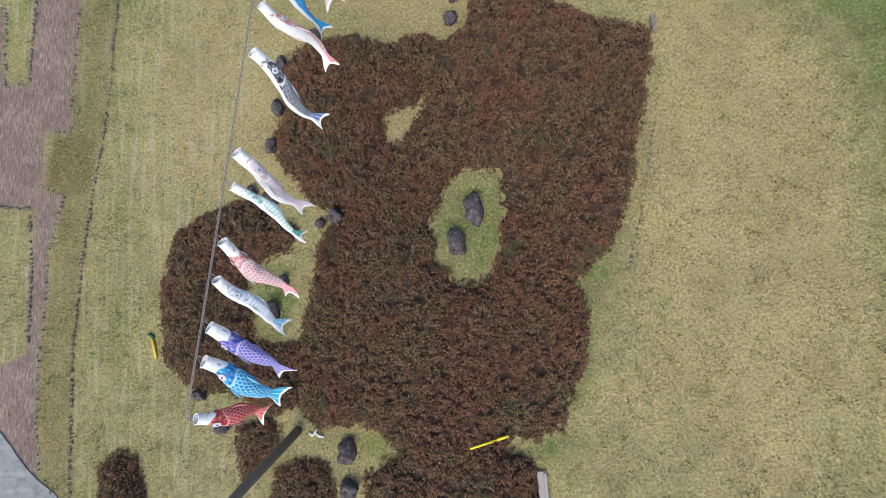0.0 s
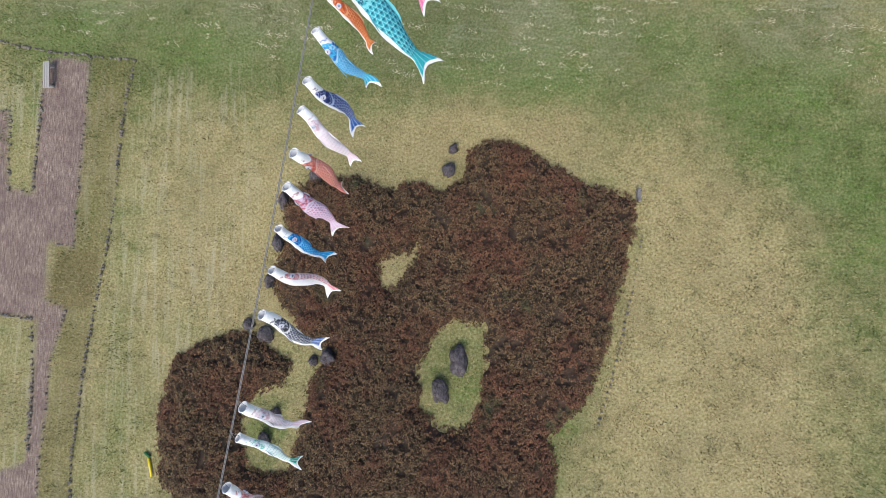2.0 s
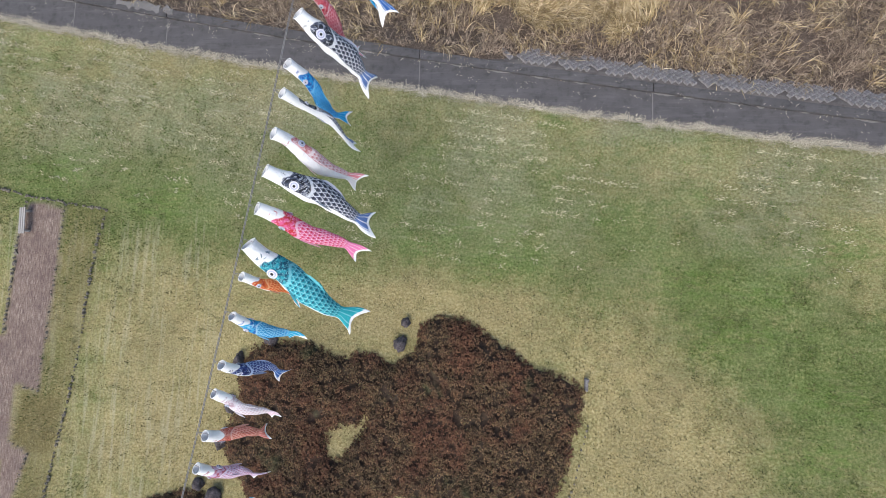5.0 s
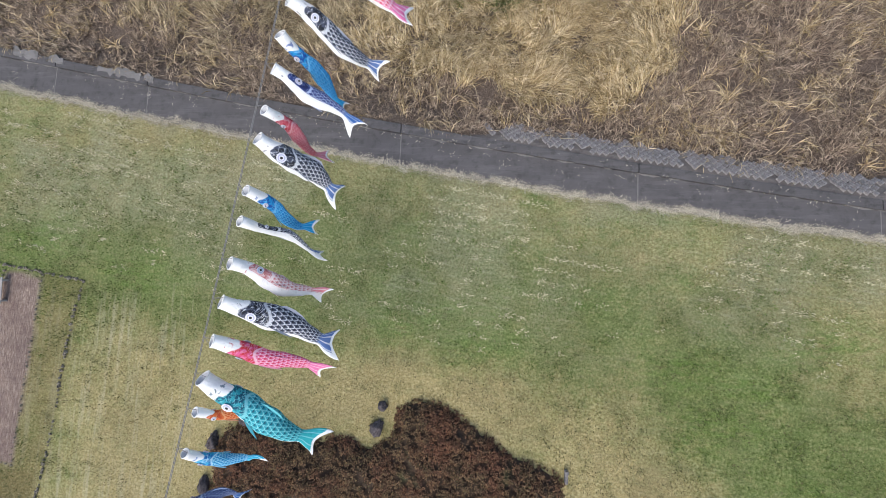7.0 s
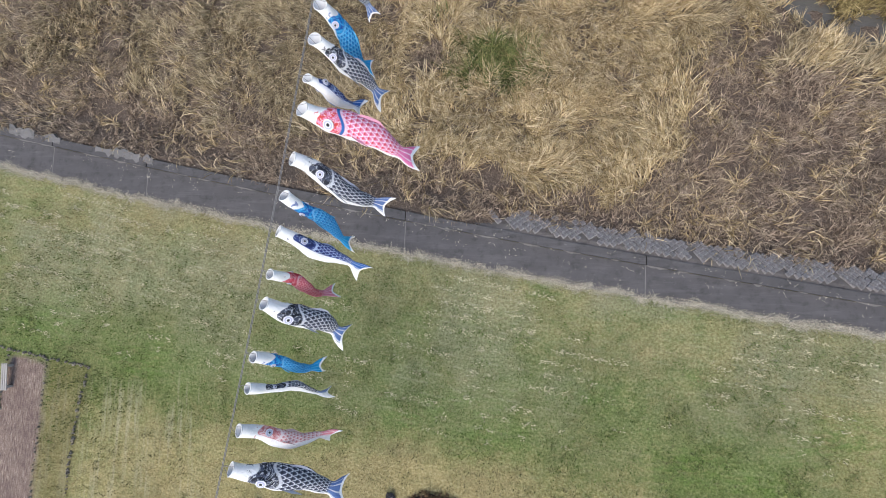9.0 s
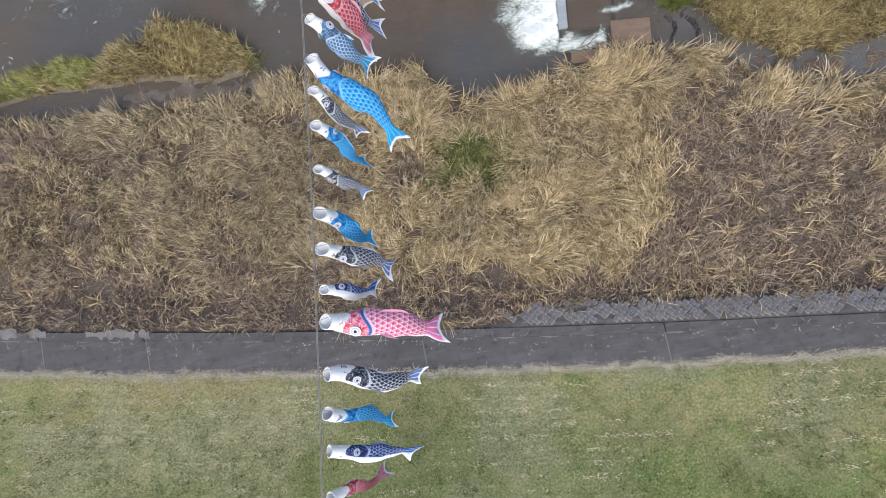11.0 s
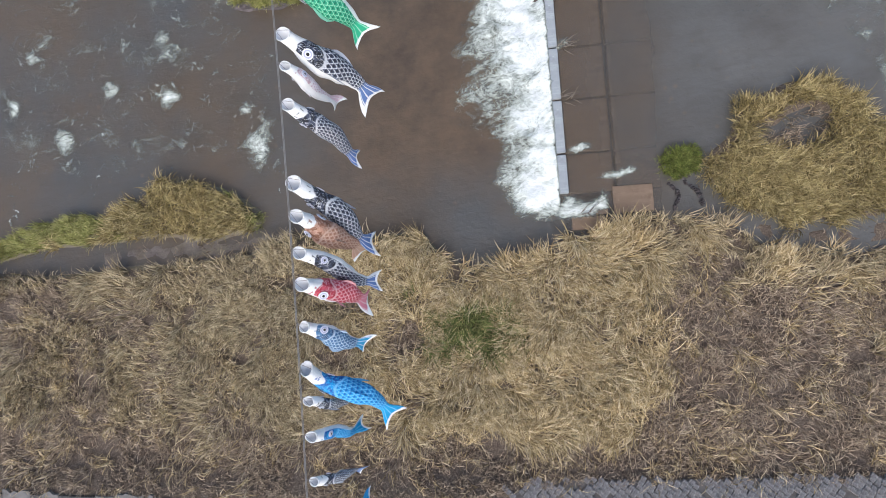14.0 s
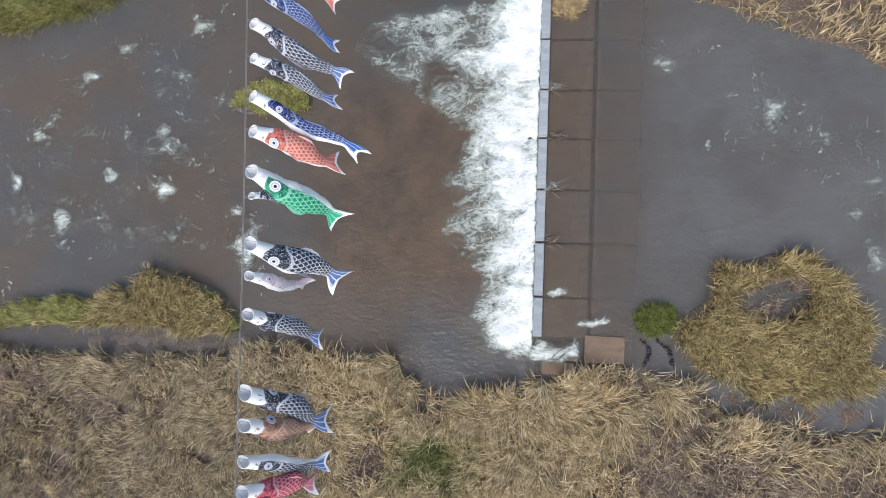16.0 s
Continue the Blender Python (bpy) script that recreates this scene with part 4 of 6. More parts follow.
def scatter(n, x0, x1, y0, y1, test):
    x, y = rng.uniform(x0, x1, n), rng.uniform(y0, y1, n)
    ok = test(x, y)
    x, y = x[ok], y[ok]
    return np.c_[x, y, ground_height(x, y)]


def on_bank(x, y):
    return (y > path_up(x) + 0.10 + 0.50 * smooth(1.6, 4.0, x) * smooth(22.5, 19.5, x)) & (y < bank_y(x) - 0.05) & (fbm(x, y, 0.7, 66, 2) > 0.30)


def goldness(x, y):
    """Tall golden grass in the middle of the bank, low brown weeds at the sides and along the wall."""
    bend = x + 4.5 * (fbm(x, y, 2.2, 64, 3) - 0.5) * 2
    g = 0.85 * np.exp(-((bend - 4.6) / 5.0) ** 2 - ((y - 29.5) / 4.6) ** 4) + 0.32 * np.exp(-((x + 7.5) / 3.5) ** 2 - ((y - 32.5) / 3.5) ** 2)
    g += 0.55 * np.exp(-((x + 10.3) / 1.3) ** 2 - ((y - 27.5) / 1.0) ** 2) + 0.45 * np.exp(-((x + 4.6) / 2.2) ** 2 - ((y - 28.8) / 1.4) ** 2)
    g += 0.45 * smooth(-3.2, -0.6, y - bank_y(x)) * smooth(-4.0, 2.0, x) + 0.25 * smooth(-1.5, -0.3, y - bank_y(x))
    g += 0.5 * np.exp(-((x - 8.3) / 0.7) ** 2 - ((y - 25.0) / 0.9) ** 2)
    g += 0.24 * smooth(-1.0, -4.0, x) * smooth(2.0, 4.5, y - path_up(x))
    g -= 0.75 * smooth(3.6, 1.2, y - path_up(x) + 1.2 * (fbm(x, y, 1.5, 68, 2) - 0.5)) + 0.25 * np.exp(-((x - 14.5) / 4.0) ** 2 - ((y - 26.0) / 3.0) ** 2)
    return g + 1.15 * (fbm(x, y, 1.8, 61, 4) - 0.5)


def reed_bed(name, at, label, material, count, length, width, **more):
    comb = 2 * np.pi * 1.9 * fbm(at[:, 0], at[:, 1], 2.6, 71, 2) - 1.2
    ob = new(name, blades(at, count, length, width, material, comb=comb, name=name, **more))
    return tagged(ob, label, "reeds", "river bank growth", "stuff")


bank = scatter(25000, -25, 27, 20, 39, on_bank)
tall = goldness(bank[:, 0], bank[:, 1]) + rng.normal(0, 0.13, len(bank))
dull = vnoise(bank[:, 0], bank[:, 1], 1.4, 67) + smooth(-1.0, -4.0, bank[:, 0]) * 1.1 + smooth(10.5, 13.0, bank[:, 0]) * 0.5 > 0.95
green_spot = np.exp(-((bank[:, 0] - 3.2) / 1.5) ** 2 - ((bank[:, 1] - 30.7) / 0.9) ** 2) > 0.5
is_gold = (tall > 0.28) & ~green_spot
gold, straw, brown = bank[is_gold & ~dull], bank[is_gold & dull], bank[(tall <= 0.28) & ~green_spot]
reed_bed("golden_reeds", gold, "tall golden dry grass lying over on the river bank", REED_GOLD, 10, 0.7 + 0.6 * vnoise(gold[:, 0], gold[:, 1], 1.5, 72), 0.037, stray=0.75, lean=1.0)
reed_bed("dull_reeds", straw, "dull straw-coloured grass leaning over on the river bank", REED_DULL, 9, 0.5 + 0.5 * vnoise(straw[:, 0], straw[:, 1], 1.2, 70), 0.034, stray=0.85, lean=0.9)
reed_bed("brown_weeds", brown, "low tangled brown dry weeds on the river bank", REED_BROWN, 9, (0.30 + 0.38 * vnoise(brown[:, 0], brown[:, 1], 1.2, 73)) * (0.62 + 0.38 * smooth(0.8, 2.6, brown[:, 1] - path_up(brown[:, 0]))), 0.029, lean=1.1, stray=1.3)
# pale tufts fallen open like stars
stars = scatter(330, -24, 24, 21, 37, lambda x, y: on_bank(x, y) & (goldness(x, y) < 0.42) & (y > path_up(x) + 1.3))
reed_bed("star_tufts", np.repeat(stars, 3, 0), "pale tufts of dry grass fallen open on brown weeds", REED_GOLD, 9, 0.62, 0.034, lean=1.3, stray=3.0)
under = scatter(4200, -25, 27, 20, 39, lambda x, y: on_bank(x, y) & (fbm(x, y, 1.6, 75) > 0.45))
reed_bed("pale_stalks", under, "thin pale broken stalks among the weeds", REED_GOLD, 4, 0.8, 0.030, lean=1.0)
spot = scatter(1000, 0.0, 6.5, 28.5, 33, lambda x, y: np.exp(-((x - 3.2) / 1.9) ** 2 - ((y - 30.7) / 1.2) ** 2) + 0.7 * (fbm(x, y, 0.8, 74, 2) - 0.5) + rng.normal(0, 0.12, len(x)) > 0.46)
reed_bed("green_reeds", spot, "patch of fresh green grass among dry reeds", REED_GREEN, 10, 0.95, 0.034, stray=1.2, lean=0.7)

isle = scatter(2600, -22, -5.5, 37, 42, lambda x, y: signed(x, y, ISLE_WEST) + 0.5 * (fbm(x, y, 0.8, 76) - 0.5) > 0.0)
fresh = fbm(isle[:, 0], isle[:, 1], 2.4, 77) + 0.25 * smooth(-13, -16, isle[:, 0]) > 0.66
reed_bed("island_reeds", isle[~fresh], "golden reeds on a narrow river island", REED_OLIVE, 10, 0.7, 0.040, lean=0.8)
reed_bed("island_green_reeds", isle[fresh], "yellow-green grass on a narrow river island", REED_LIME, 24, 0.45, 0.025, lean=0.6)
isle = scatter(4200, 14, 23.5, 31.5, 40, lambda x, y: np.minimum(signed(x, y, ISLE_EAST), -signed(x, y, ISLE_POOL)) - 0.05 - 0.2 * smooth(35.8, 36.8, y) + 1.9 * (fbm(x, y, 0.9, 78) - 0.5) > 0.0)
reed_bed("islet_reeds", isle, "dense yellow-brown reeds on a river islet", REED_OLIVE, 9, 0.7, 0.036, lean=0.7, stray=1.4)
pool = scatter(420, 16.5, 21.5, 35.7, 38, lambda x, y: inside(x, y, ISLE_POOL) & (fbm(x, y, 0.7, 80) > 0.40))
pool[:, 2] = WATER_HIGH
reed_bed("pool_stalks", pool, "grey dead stalks standing in the islet's pool", REED_BROWN, 5, 0.4, 0.024, lean=0.8)
mud = scatter(900, -15, 23, 30.5, 39, lambda x, y: (inside(x, y, MUD_WEST) | inside(x, y, MUD_EAST)) & (fbm(x, y, 0.9, 79) > 0.5))
reed_bed("mud_stalks", mud, "sparse dead stalks standing in wet mud", REED_BROWN, 5, 0.35, 0.02, lean=0.8)
far = scatter(3400, -22, 28, 45, 62, lambda x, y: (y > far_y(x) + 0.1) & (y < far_y(x) + 6.5))
reed_bed("far_reeds", far, "dry reeds on the far river bank", REED_GOLD, 11, 0.7, 0.034, lean=0.8, stray=1.4)
ledge = scatter(2600, -22, -9, 54, 60, lambda x, y: (y > far_y(x) - 0.3) & (y < far_y(x) + 4))
reed_bed("far_green_reeds", ledge, "green grass along the far river bank", REED_LIME, 12, 0.9, 0.030, lean=0.8)


def tuft_island(x, y, wide, deep, label, height, material, count=220):
    """A mossy hummock: a stone with grass on it."""
    ob = thing("grass_hummock", (x, y, -1.0), label, "hummock")
    core = part("stone", boulder_mesh(int(x * 3) + 40), ob)
    core.scale = (wide * 0.5, deep * 0.5, height)
    core.location = (0, 0, 0.1)
    a, r = rng.uniform(0, 2 * np.pi, count), np.sqrt(rng.uniform(0, 1, count))
    r = r * (0.86 + 0.2 * np.sin(2 * a + x) + 0.1 * np.sin(5 * a + y))
    at = np.c_[np.cos(a) * r * wide * 0.47, np.sin(a) * r * deep * 0.47, 0.1 + height * (1.0 - 0.75 * r * r)]
    part("grass", blades(at, 18, 0.28, 0.028, material, lean=0.9), ob, kind="stuff")
    return ob


tuft_island(13.9, 36.5, 1.8, 1.7, "round green mossy hummock in shallow water", 0.45, MOSS, 260)
tuft_island(-3.6, 49.1, 4.2, 1.9, "long moss-green hummock below the weir", 0.4, REED_LIME, 460)
tuft_island(11.6, 52.0, 1.9, 1.6, "yellow-green grass hummock at the end of the weir", 0.5, REED_GOLD, 240)


# ---- the weir ----
weir = thing("weir", (0, 0, 0), "low concrete weir crossing the river", "weir", kind="structure")
ROWS_Y = [36.1, 38.0, 40.55, 43.05, 45.5, 47.85, 50.3, 52.8, 55.3, 57.8]
ANGLE = math.atan(0.128)
for a, b in zip(ROWS_Y, ROWS_Y[1:]):
    ob = part("crest", box_mesh("crest", (0.42, b - a - 0.08, 0.7), WEIR_CONCRETE, 0.03), weir, "pale wet concrete crest")
    ob.location, ob.rotation_euler = (float(crest_x((a + b) / 2)) + 0.05, (a + b) / 2, -0.98), (0, 0, -ANGLE)
    for k, (off, wide) in enumerate(((1.33, 2.01), (3.53, 2.11))):
        ob = part("slab", box_mesh("slab", (wide - 0.04 * k, b - a - (0.10, 0.08)[k], 0.3), SLAB_CONCRETE, 0.02), weir, "brown silted concrete slab")
        ob.location, ob.rotation_euler = (float(crest_x((a + b) / 2)) + off, (a + b) / 2 - off * 0.128, -0.905 - rng.uniform(0, 0.015)), (0, 0, -ANGLE)
for x, y, w, d in ((9.4, 35.2, 1.8, 0.5), (11.5, 35.3, 1.8, 1.25), (9.3, 34.6, 1.5, 0.6)):
    ob = part("slab", box_mesh("slab", (w, d, 0.3), SLAB_CONCRETE, 0.02), weir, "brown silted concrete slab")
    ob.location, ob.rotation_euler = (x, y, -0.84), (0, 0, -ANGLE)


def debris(x, y, label="washed-up twigs caught at the weir"):
    """A pile of dead twigs."""
    ob = thing("driftwood", (x, y, -0.66), label, "driftwood", "driftwood on the weir")
    for k in range(9):
        a, l = rng.uniform(-0.9, 0.9), rng.uniform(0.25, 0.75)
        p = Vector((rng.uniform(-0.1, 0.55), rng.uniform(-0.22, 0.22), rng.uniform(0.0, 0.1)))
        w = Vector((math.cos(a), math.sin(a), rng.uniform(-0.1, 0.15)))
        part("twig", tube_mesh("twig", [p, p + w * l * 0.5 + Vector((0, rng.uniform(-0.04, 0.04), 0.02)), p + w * l], [0.022, 0.016, 0.006], POLE_WOOD, 5), ob)
    return ob


for y in (40.55, 43.05, 45.5, 47.85):
    debris(float(crest_x(y)) + 0.25, y)
debris(9.0, 35.0, "bleached driftwood at the foot of the weir")


# ---- white water ----
def white_water(name, outline, label, lift=0.22, feather=1.0, gain=0.62, step=0.16, flow=None):
    xs, ys = [q[0] for q in outline], [q[1] for q in outline]
    x, y, faces = sheet(np.arange(min(xs) - 0.6, max(xs) + 0.6, step), np.arange(min(ys) - 0.6, max(ys) + 0.6, step))
    d = signed(x, y, outline) + 0.9 * (fbm(x * 0.7, y, 1.1, 81) - 0.5)
    dense = gain * smooth(-0.15, feather, d)
    if flow is not None:
        dense = dense * flow(x, y)
    level = WATER_LOW + (WATER_HIGH - WATER_LOW) * smooth(0.0, 1.0, x - crest_x(y) + 0.75)
    z = level + 0.045 + lift * smooth(0, 1.2, d) * (fbm(x, y, 0.55, 82, 3) - 0.25)
    keep = (d[faces] > -0.2).any(1)
    used, back = np.unique(faces[keep], return_inverse=True)
    ob = new(name, np_mesh(name, np.c_[x, y, z][used], back.reshape(-1, 4), FOAM, attrs=(("dense", dense[used]),)))
    return tagged(ob, label, "white water", "white water", "stuff")


FALL = [(0.2, 51.8), (2.0, 52.8), (5.0, 53.4), (12.5, 54.0), (12.0, 52.0), (11.5, 48.1), (11.1, 45.4), (10.5, 40.5), (10.0, 36.2), (9.2, 35.2), (7.1, 34.9), (5.8, 35.4), (5.0, 37.4), (5.5, 38.9), (3.6, 40.5), (4.2, 43.5), (5.4, 46.0), (2.8, 48.4), (0.6, 50.3)]
white_water("foam", FALL, "churning white water at the foot of the weir", 0.3, 1.1, 0.75, 0.13, lambda x, y: (0.50 + 0.42 * smooth(5.6, 1.4, crest_x(y) - x) + 0.34 * smooth(3.4, 0.3, crest_x(y) - x + 2.6 * (fbm(x * 0.8, y, 1.3, 85, 3) - 0.5)) + 0.2 * smooth(48.2, 50.2, y) + 1.0 * (fbm(x * 0.6, y, 1.5, 83, 4) - 0.5) * smooth(0.4, 1.8, crest_x(y) - x)) * smooth(-0.02, 0.12, crest_x(y) - 0.12 - x))
white_water("foam", [(7.6, 35.4), (8.5, 36.0), (9.6, 35.6), (10.3, 36.0), (10.5, 35.5), (10.3, 34.9), (8.4, 34.9)], "white water spilling round the weir's corner", 0.15, 0.5, 0.75)
white_water("foam", [(10.0, 36.6), (11.2, 36.9), (12.9, 36.6), (12.8, 36.3), (11.0, 36.2)], "thin foam running over a slab", 0.08, 0.4, 0.70)


def rapid(x, y, wide, deep, label="small white-topped rapid over a hidden stone", gain=0.53):
    n = 14
    edge = [(x + wide / 2 * math.cos(2 * math.pi * k / n) * rng.uniform(0.6, 1.15) - 0.25 * wide * abs(math.sin(2 * math.pi * k / n)), y + deep / 2 * math.sin(2 * math.pi * k / n) * rng.uniform(0.7, 1.15)) for k in range(n)]
    return white_water("rapid", edge, label, 0.12, 0.5 * min(wide, deep), gain, 0.1, lambda u, v: 0.60 + 0.85 * fbm(u * 1.0, v * 0.8, 0.55, 84, 3) * smooth(-0.9, 0.5, (u - x) / wide + 0.3))


for x, y, w, d in ((-16.9, 48.8, 1.0, 1.3), (-13.5, 51.7, 1.3, 1.1), (-9.3, 47.7, 1.3, 1.5), (-9.2, 42.6, 1.2, 1.1), (-15.6, 44.0, 1.2, 2.0), (-15.5, 50.3, 0.8, 0.8),
                   (-8.3, 51.2, 1.2, 1.0), (-5.6, 41.2, 1.2, 2.6), (-6.0, 43.6, 0.9, 1.2), (-7.0, 53.6, 1.2, 1.0), (-12.8, 46.2, 0.7, 0.9), (-9.8, 45.0, 0.8, 0.7),
                   (-11.3, 53.0, 1.6, 0.8), (-6.6, 46.0, 1.0, 0.7), (-4.9, 42.4, 1.0, 1.3), (-18.2, 46.5, 0.9, 1.4), (-12.0, 43.2, 0.7, 0.5),
                   (15.8, 48.5, 1.2, 1.4), (20.1, 45.6, 1.3, 1.6), (22.3, 44.0, 0.6, 1.1), (23.6, 38.6, 1.5, 2.4), (24.3, 42.4, 1.0, 1.3), (18.3, 46.6, 0.6, 0.6), (17.2, 44.6, 0.4, 0.7), (23.0, 40.5, 0.7, 0.8)):
    rapid(x, y, w * 1.75, d * 1.65, gain=0.66 if x < 12 else 0.56)


def foam_wisps(label, centres, count, reach):
    """Short curling ribbons of foam round the rapids."""
    v, f, dense = [], [], []
    for cx, cy in centres:
        for k in range(count):
            x, y = cx + rng.normal(0, reach), cy + rng.normal(0, reach * 0.9)
            turn, curl, l = rng.normal(1.3, 0.7), rng.normal(0, 1.6), rng.uniform(0.25, 0.95)
            w, n = rng.uniform(0.025, 0.085), 7
            level = float(WATER_LOW + (WATER_HIGH - WATER_LOW) * smooth(0.0, 1.0, x - crest_x(y) + 0.75)) + 0.05
            start = len(v)
            for q in range(n):
                a = turn + curl * q / n + rng.normal(0, 0.25)
                half = w * math.sin(math.pi * (q + 0.3) / (n - 0.4))
                v += [(x - math.sin(a) * half, y + math.cos(a) * half, level), (x + math.sin(a) * half, y - math.cos(a) * half, level)]
                dense += [rng.uniform(0.12, 0.50)] * 2
                x, y = x + math.cos(a) * l / n, y + math.sin(a) * l / n
            f += [(start + 2 * q, start + 2 * q + 1, start + 2 * q + 3, start + 2 * q + 2) for q in range(n - 1)]
    ob = new("foam_wisps", np_mesh("foam_wisps", v, f, FOAM, attrs=(("dense", dense),)))
    return tagged(ob, label, "white water", "white water", "stuff")


LOWER_SHOAL = [(x, y) for x, y in zip(rng.uniform(-20, -3.6, 40), rng.uniform(41.0, 54.5, 40)) if signed(np.array([x]), np.array([y]), ISLE_WEST)[0] < -0.8]
UPPER_SHOAL = [(x, 46.5 - 0.6 * (x - 18.0) + rng.uniform(-2.4, 1.8)) for x in rng.uniform(14.8, 25.5, 24)]
foam_wisps("curling wisps of foam on shallow brown water", LOWER_SHOAL, 7, 0.42)
foam_wisps("curling wisps of foam close above the bank", [(-5.5, 41.0), (-5.2, 42.3), (-5.6, 43.6), (-6.2, 44.4), (-4.8, 40.2), (-9.4, 43.0), (-9.3, 48.0), (-15.6, 44.6)], 9, 0.45)
foam_wisps("curling wisps of foam on the upper river", UPPER_SHOAL, 5, 0.36)
for y in (40.55, 43.05, 45.5, 47.85, 38.0):
    rapid(float(crest_x(y)) + 0.95, y + 0.1, 1.3, 0.45, "thin foam trailing from driftwood on the weir", 0.62)

THREADS = [(-22, 41.5), (-6.5, 40.5), (-4.0, 40.0), (-3.5, 46.0), (-6.5, 55.0), (-14, 55.0), (-22, 54.5)]
white_water("foam_threads", THREADS, "thin foam threads drifting over the shallow rapids", 0.0, 1.5, 0.21, 0.2)
white_water("foam_threads", [(16.5, 43.0), (25.0, 38.0), (27.0, 41.5), (24.0, 46.0), (18.0, 48.0)], "thin foam threads drifting on the upper river", 0.0, 1.5, 0.21, 0.2)


for k in range(22):
    q, line = (k % 11) / 10.0, k // 11
    w = 0.10 + 0.10 * rng.random()
    x = 13.15 + 0.95 * line + 0.32 * math.sin(3.0 * q + line) + rng.uniform(-0.05, 0.05)
    boulder(x, 34.45 + 1.15 * q + rng.uniform(-0.05, 0.05), w, w * rng.uniform(0.7, 1.3), 0.22, rng.uniform(0, 360), "small wet stone showing above shallow water", k, "stones in the shallows")
boulder(7.9, 33.95, 0.32, 0.3, 0.3, 0, "pale stone at the water's edge", 2, "stones in the shallows")


# pale broken concrete and silt lying over the kerb
for k, (x0, l) in enumerate(((-15.9, 1.0), (-14.9, 1.3), (-18.6, 0.8), (-20.6, 1.4), (-13.4, 0.5))):
    low = lambda x, k=k: path_up(x) - 0.30 + 0.22 * (vnoise(x * 1.0, np.asarray(x) * 0 + 3 * k, 0.16, 17) - 0.3)
    high = lambda x, k=k: path_up(x) + 0.10 + 0.24 * (vnoise(x * 1.0, np.asarray(x) * 0 + 3 * k + 1, 0.2, 18) - 0.4)
    part("silt", strip_mesh("silt", x0, x0 + l, low, high, 0.142, 0.02, SILT, 0.07), pavement, "pale crumbled concrete on the kerb", kind="stuff")


# ---- garden by the west side: edging stones, bench, posts ----
def pebble_mesh(seed):
    bm = bmesh.new()
    bmesh.ops.create_icosphere(bm, subdivisions=1, radius=0.5)
    for v in bm.verts:
        v.co *= 0.8 + 0.5 * noise.noise(v.co * 2 + Vector((seed, 0, 2 * seed)))
    me = bpy.data.meshes.new("edging_stone")
    bm.to_mesh(me)
    bm.free()
    me.materials.append(EDGE_STONE)
    return me


PEBBLES = [pebble_mesh(k + 0.5) for k in range(6)]


def stone_edging(line, label, gap=0.2, size=0.17):
    edge = thing("stone_edging", (*line[0], 0), label, "edging", "garden edging")
    for (x0, y0), (x1, y1) in zip(line, line[1:]):
        n = max(1, int(math.hypot(x1 - x0, y1 - y0) / gap))
        for k in range(n):
            if rng.random() < 0.1:
                continue
            s = (k + rng.uniform(-0.2, 0.2)) / n
            ob = part("stone", PEBBLES[int(rng.integers(6))], edge)
            ob.location = (x0 + (x1 - x0) * s - line[0][0] + rng.normal(0, 0.025), y0 + (y1 - y0) * s - line[0][1] + rng.normal(0, 0.025), 0.05)
            ob.rotation_euler = (0, 0, rng.uniform(0, 6.28))
            w = size * rng.uniform(0.6, 1.35)
            ob.scale = (w, w * rng.uniform(0.7, 1.2), w * 0.9)
    return edge


stone_edging([(-26.0, 18.0), (-22.1, 17.2), (-19.7, 16.6), (-17.6, 16.3), (-15.4, 16.0)], "row of rough stones closing the garden's end", 0.19, 0.2)
stone_edging([(-15.4, 16.0), (-15.8, 14.3), (-16.0, 12.2), (-16.1, 10.0), (-16.5, 6.6), (-16.9, 4.4), (-17.2, 2.3), (-17.4, 0.4), (-17.6, -1.9), (-17.6, -4.2), (-17.6, -9.0)], "long row of small rough stones edging the lawn", 0.17, 0.17)
stone_edging([(-17.6, 16.2), (-17.7, 14.3), (-17.85, 11.1), (-18.0, 7.4), (-19.2, 7.6)], "small stones between soil lane and grass strip", 0.24, 0.13)
stone_edging([(-19.2, 5.1), (-18.2, 4.6), (-18.8, 2.4), (-18.9, 0.0), (-19.1, -2.3), (-19.1, -5.0), (-18.9, -6.5), (-18.1, -7.8)], "small stones between soil lane and grass strip", 0.24, 0.13)
stone_edging([(-19.6, 16.5), (-19.9, 14.6), (-20.0, 11.6), (-20.1, 10.0), (-21.25, 10.0), (-21.4, 13.8), (-25.0, 14.1)], "dark stones round a narrow grass plot", 0.2, 0.17)
stone_edging([(-21.6, 4.5), (-19.8, 4.2), (-19.6, 1.8), (-19.6, -1.8)], "dark stones round a planted bed", 0.2, 0.19)

stone_edging([(6.95, 7.4), (6.4, 5.0), (5.9, 3.0), (5.3, 1.0), (4.7, -0.6)], "thin row of pale stones beside the azaleas", 0.26, 0.15)


def bench(x, y, turn):
    ob = thing("garden_bench", (x, y, 0.02), "weathered grey wooden bench beside the soil lane", "bench")
    ob.rotation_euler = (0, 0, radians(turn))
    for k in (-1, 0, 1):
        part("plank", box_mesh("plank", (0.095, 1.25, 0.035), PALE_WOOD, 0.006, (k * 0.105, 0, 0.3)), ob)
    for k in (-1, 1):
        part("leg", box_mesh("leg", (0.28, 0.09, 0.28), PALE_WOOD, 0.006, (0, k * 0.48, 0.14)), ob)


bench(-19.45, 15.35, 3)


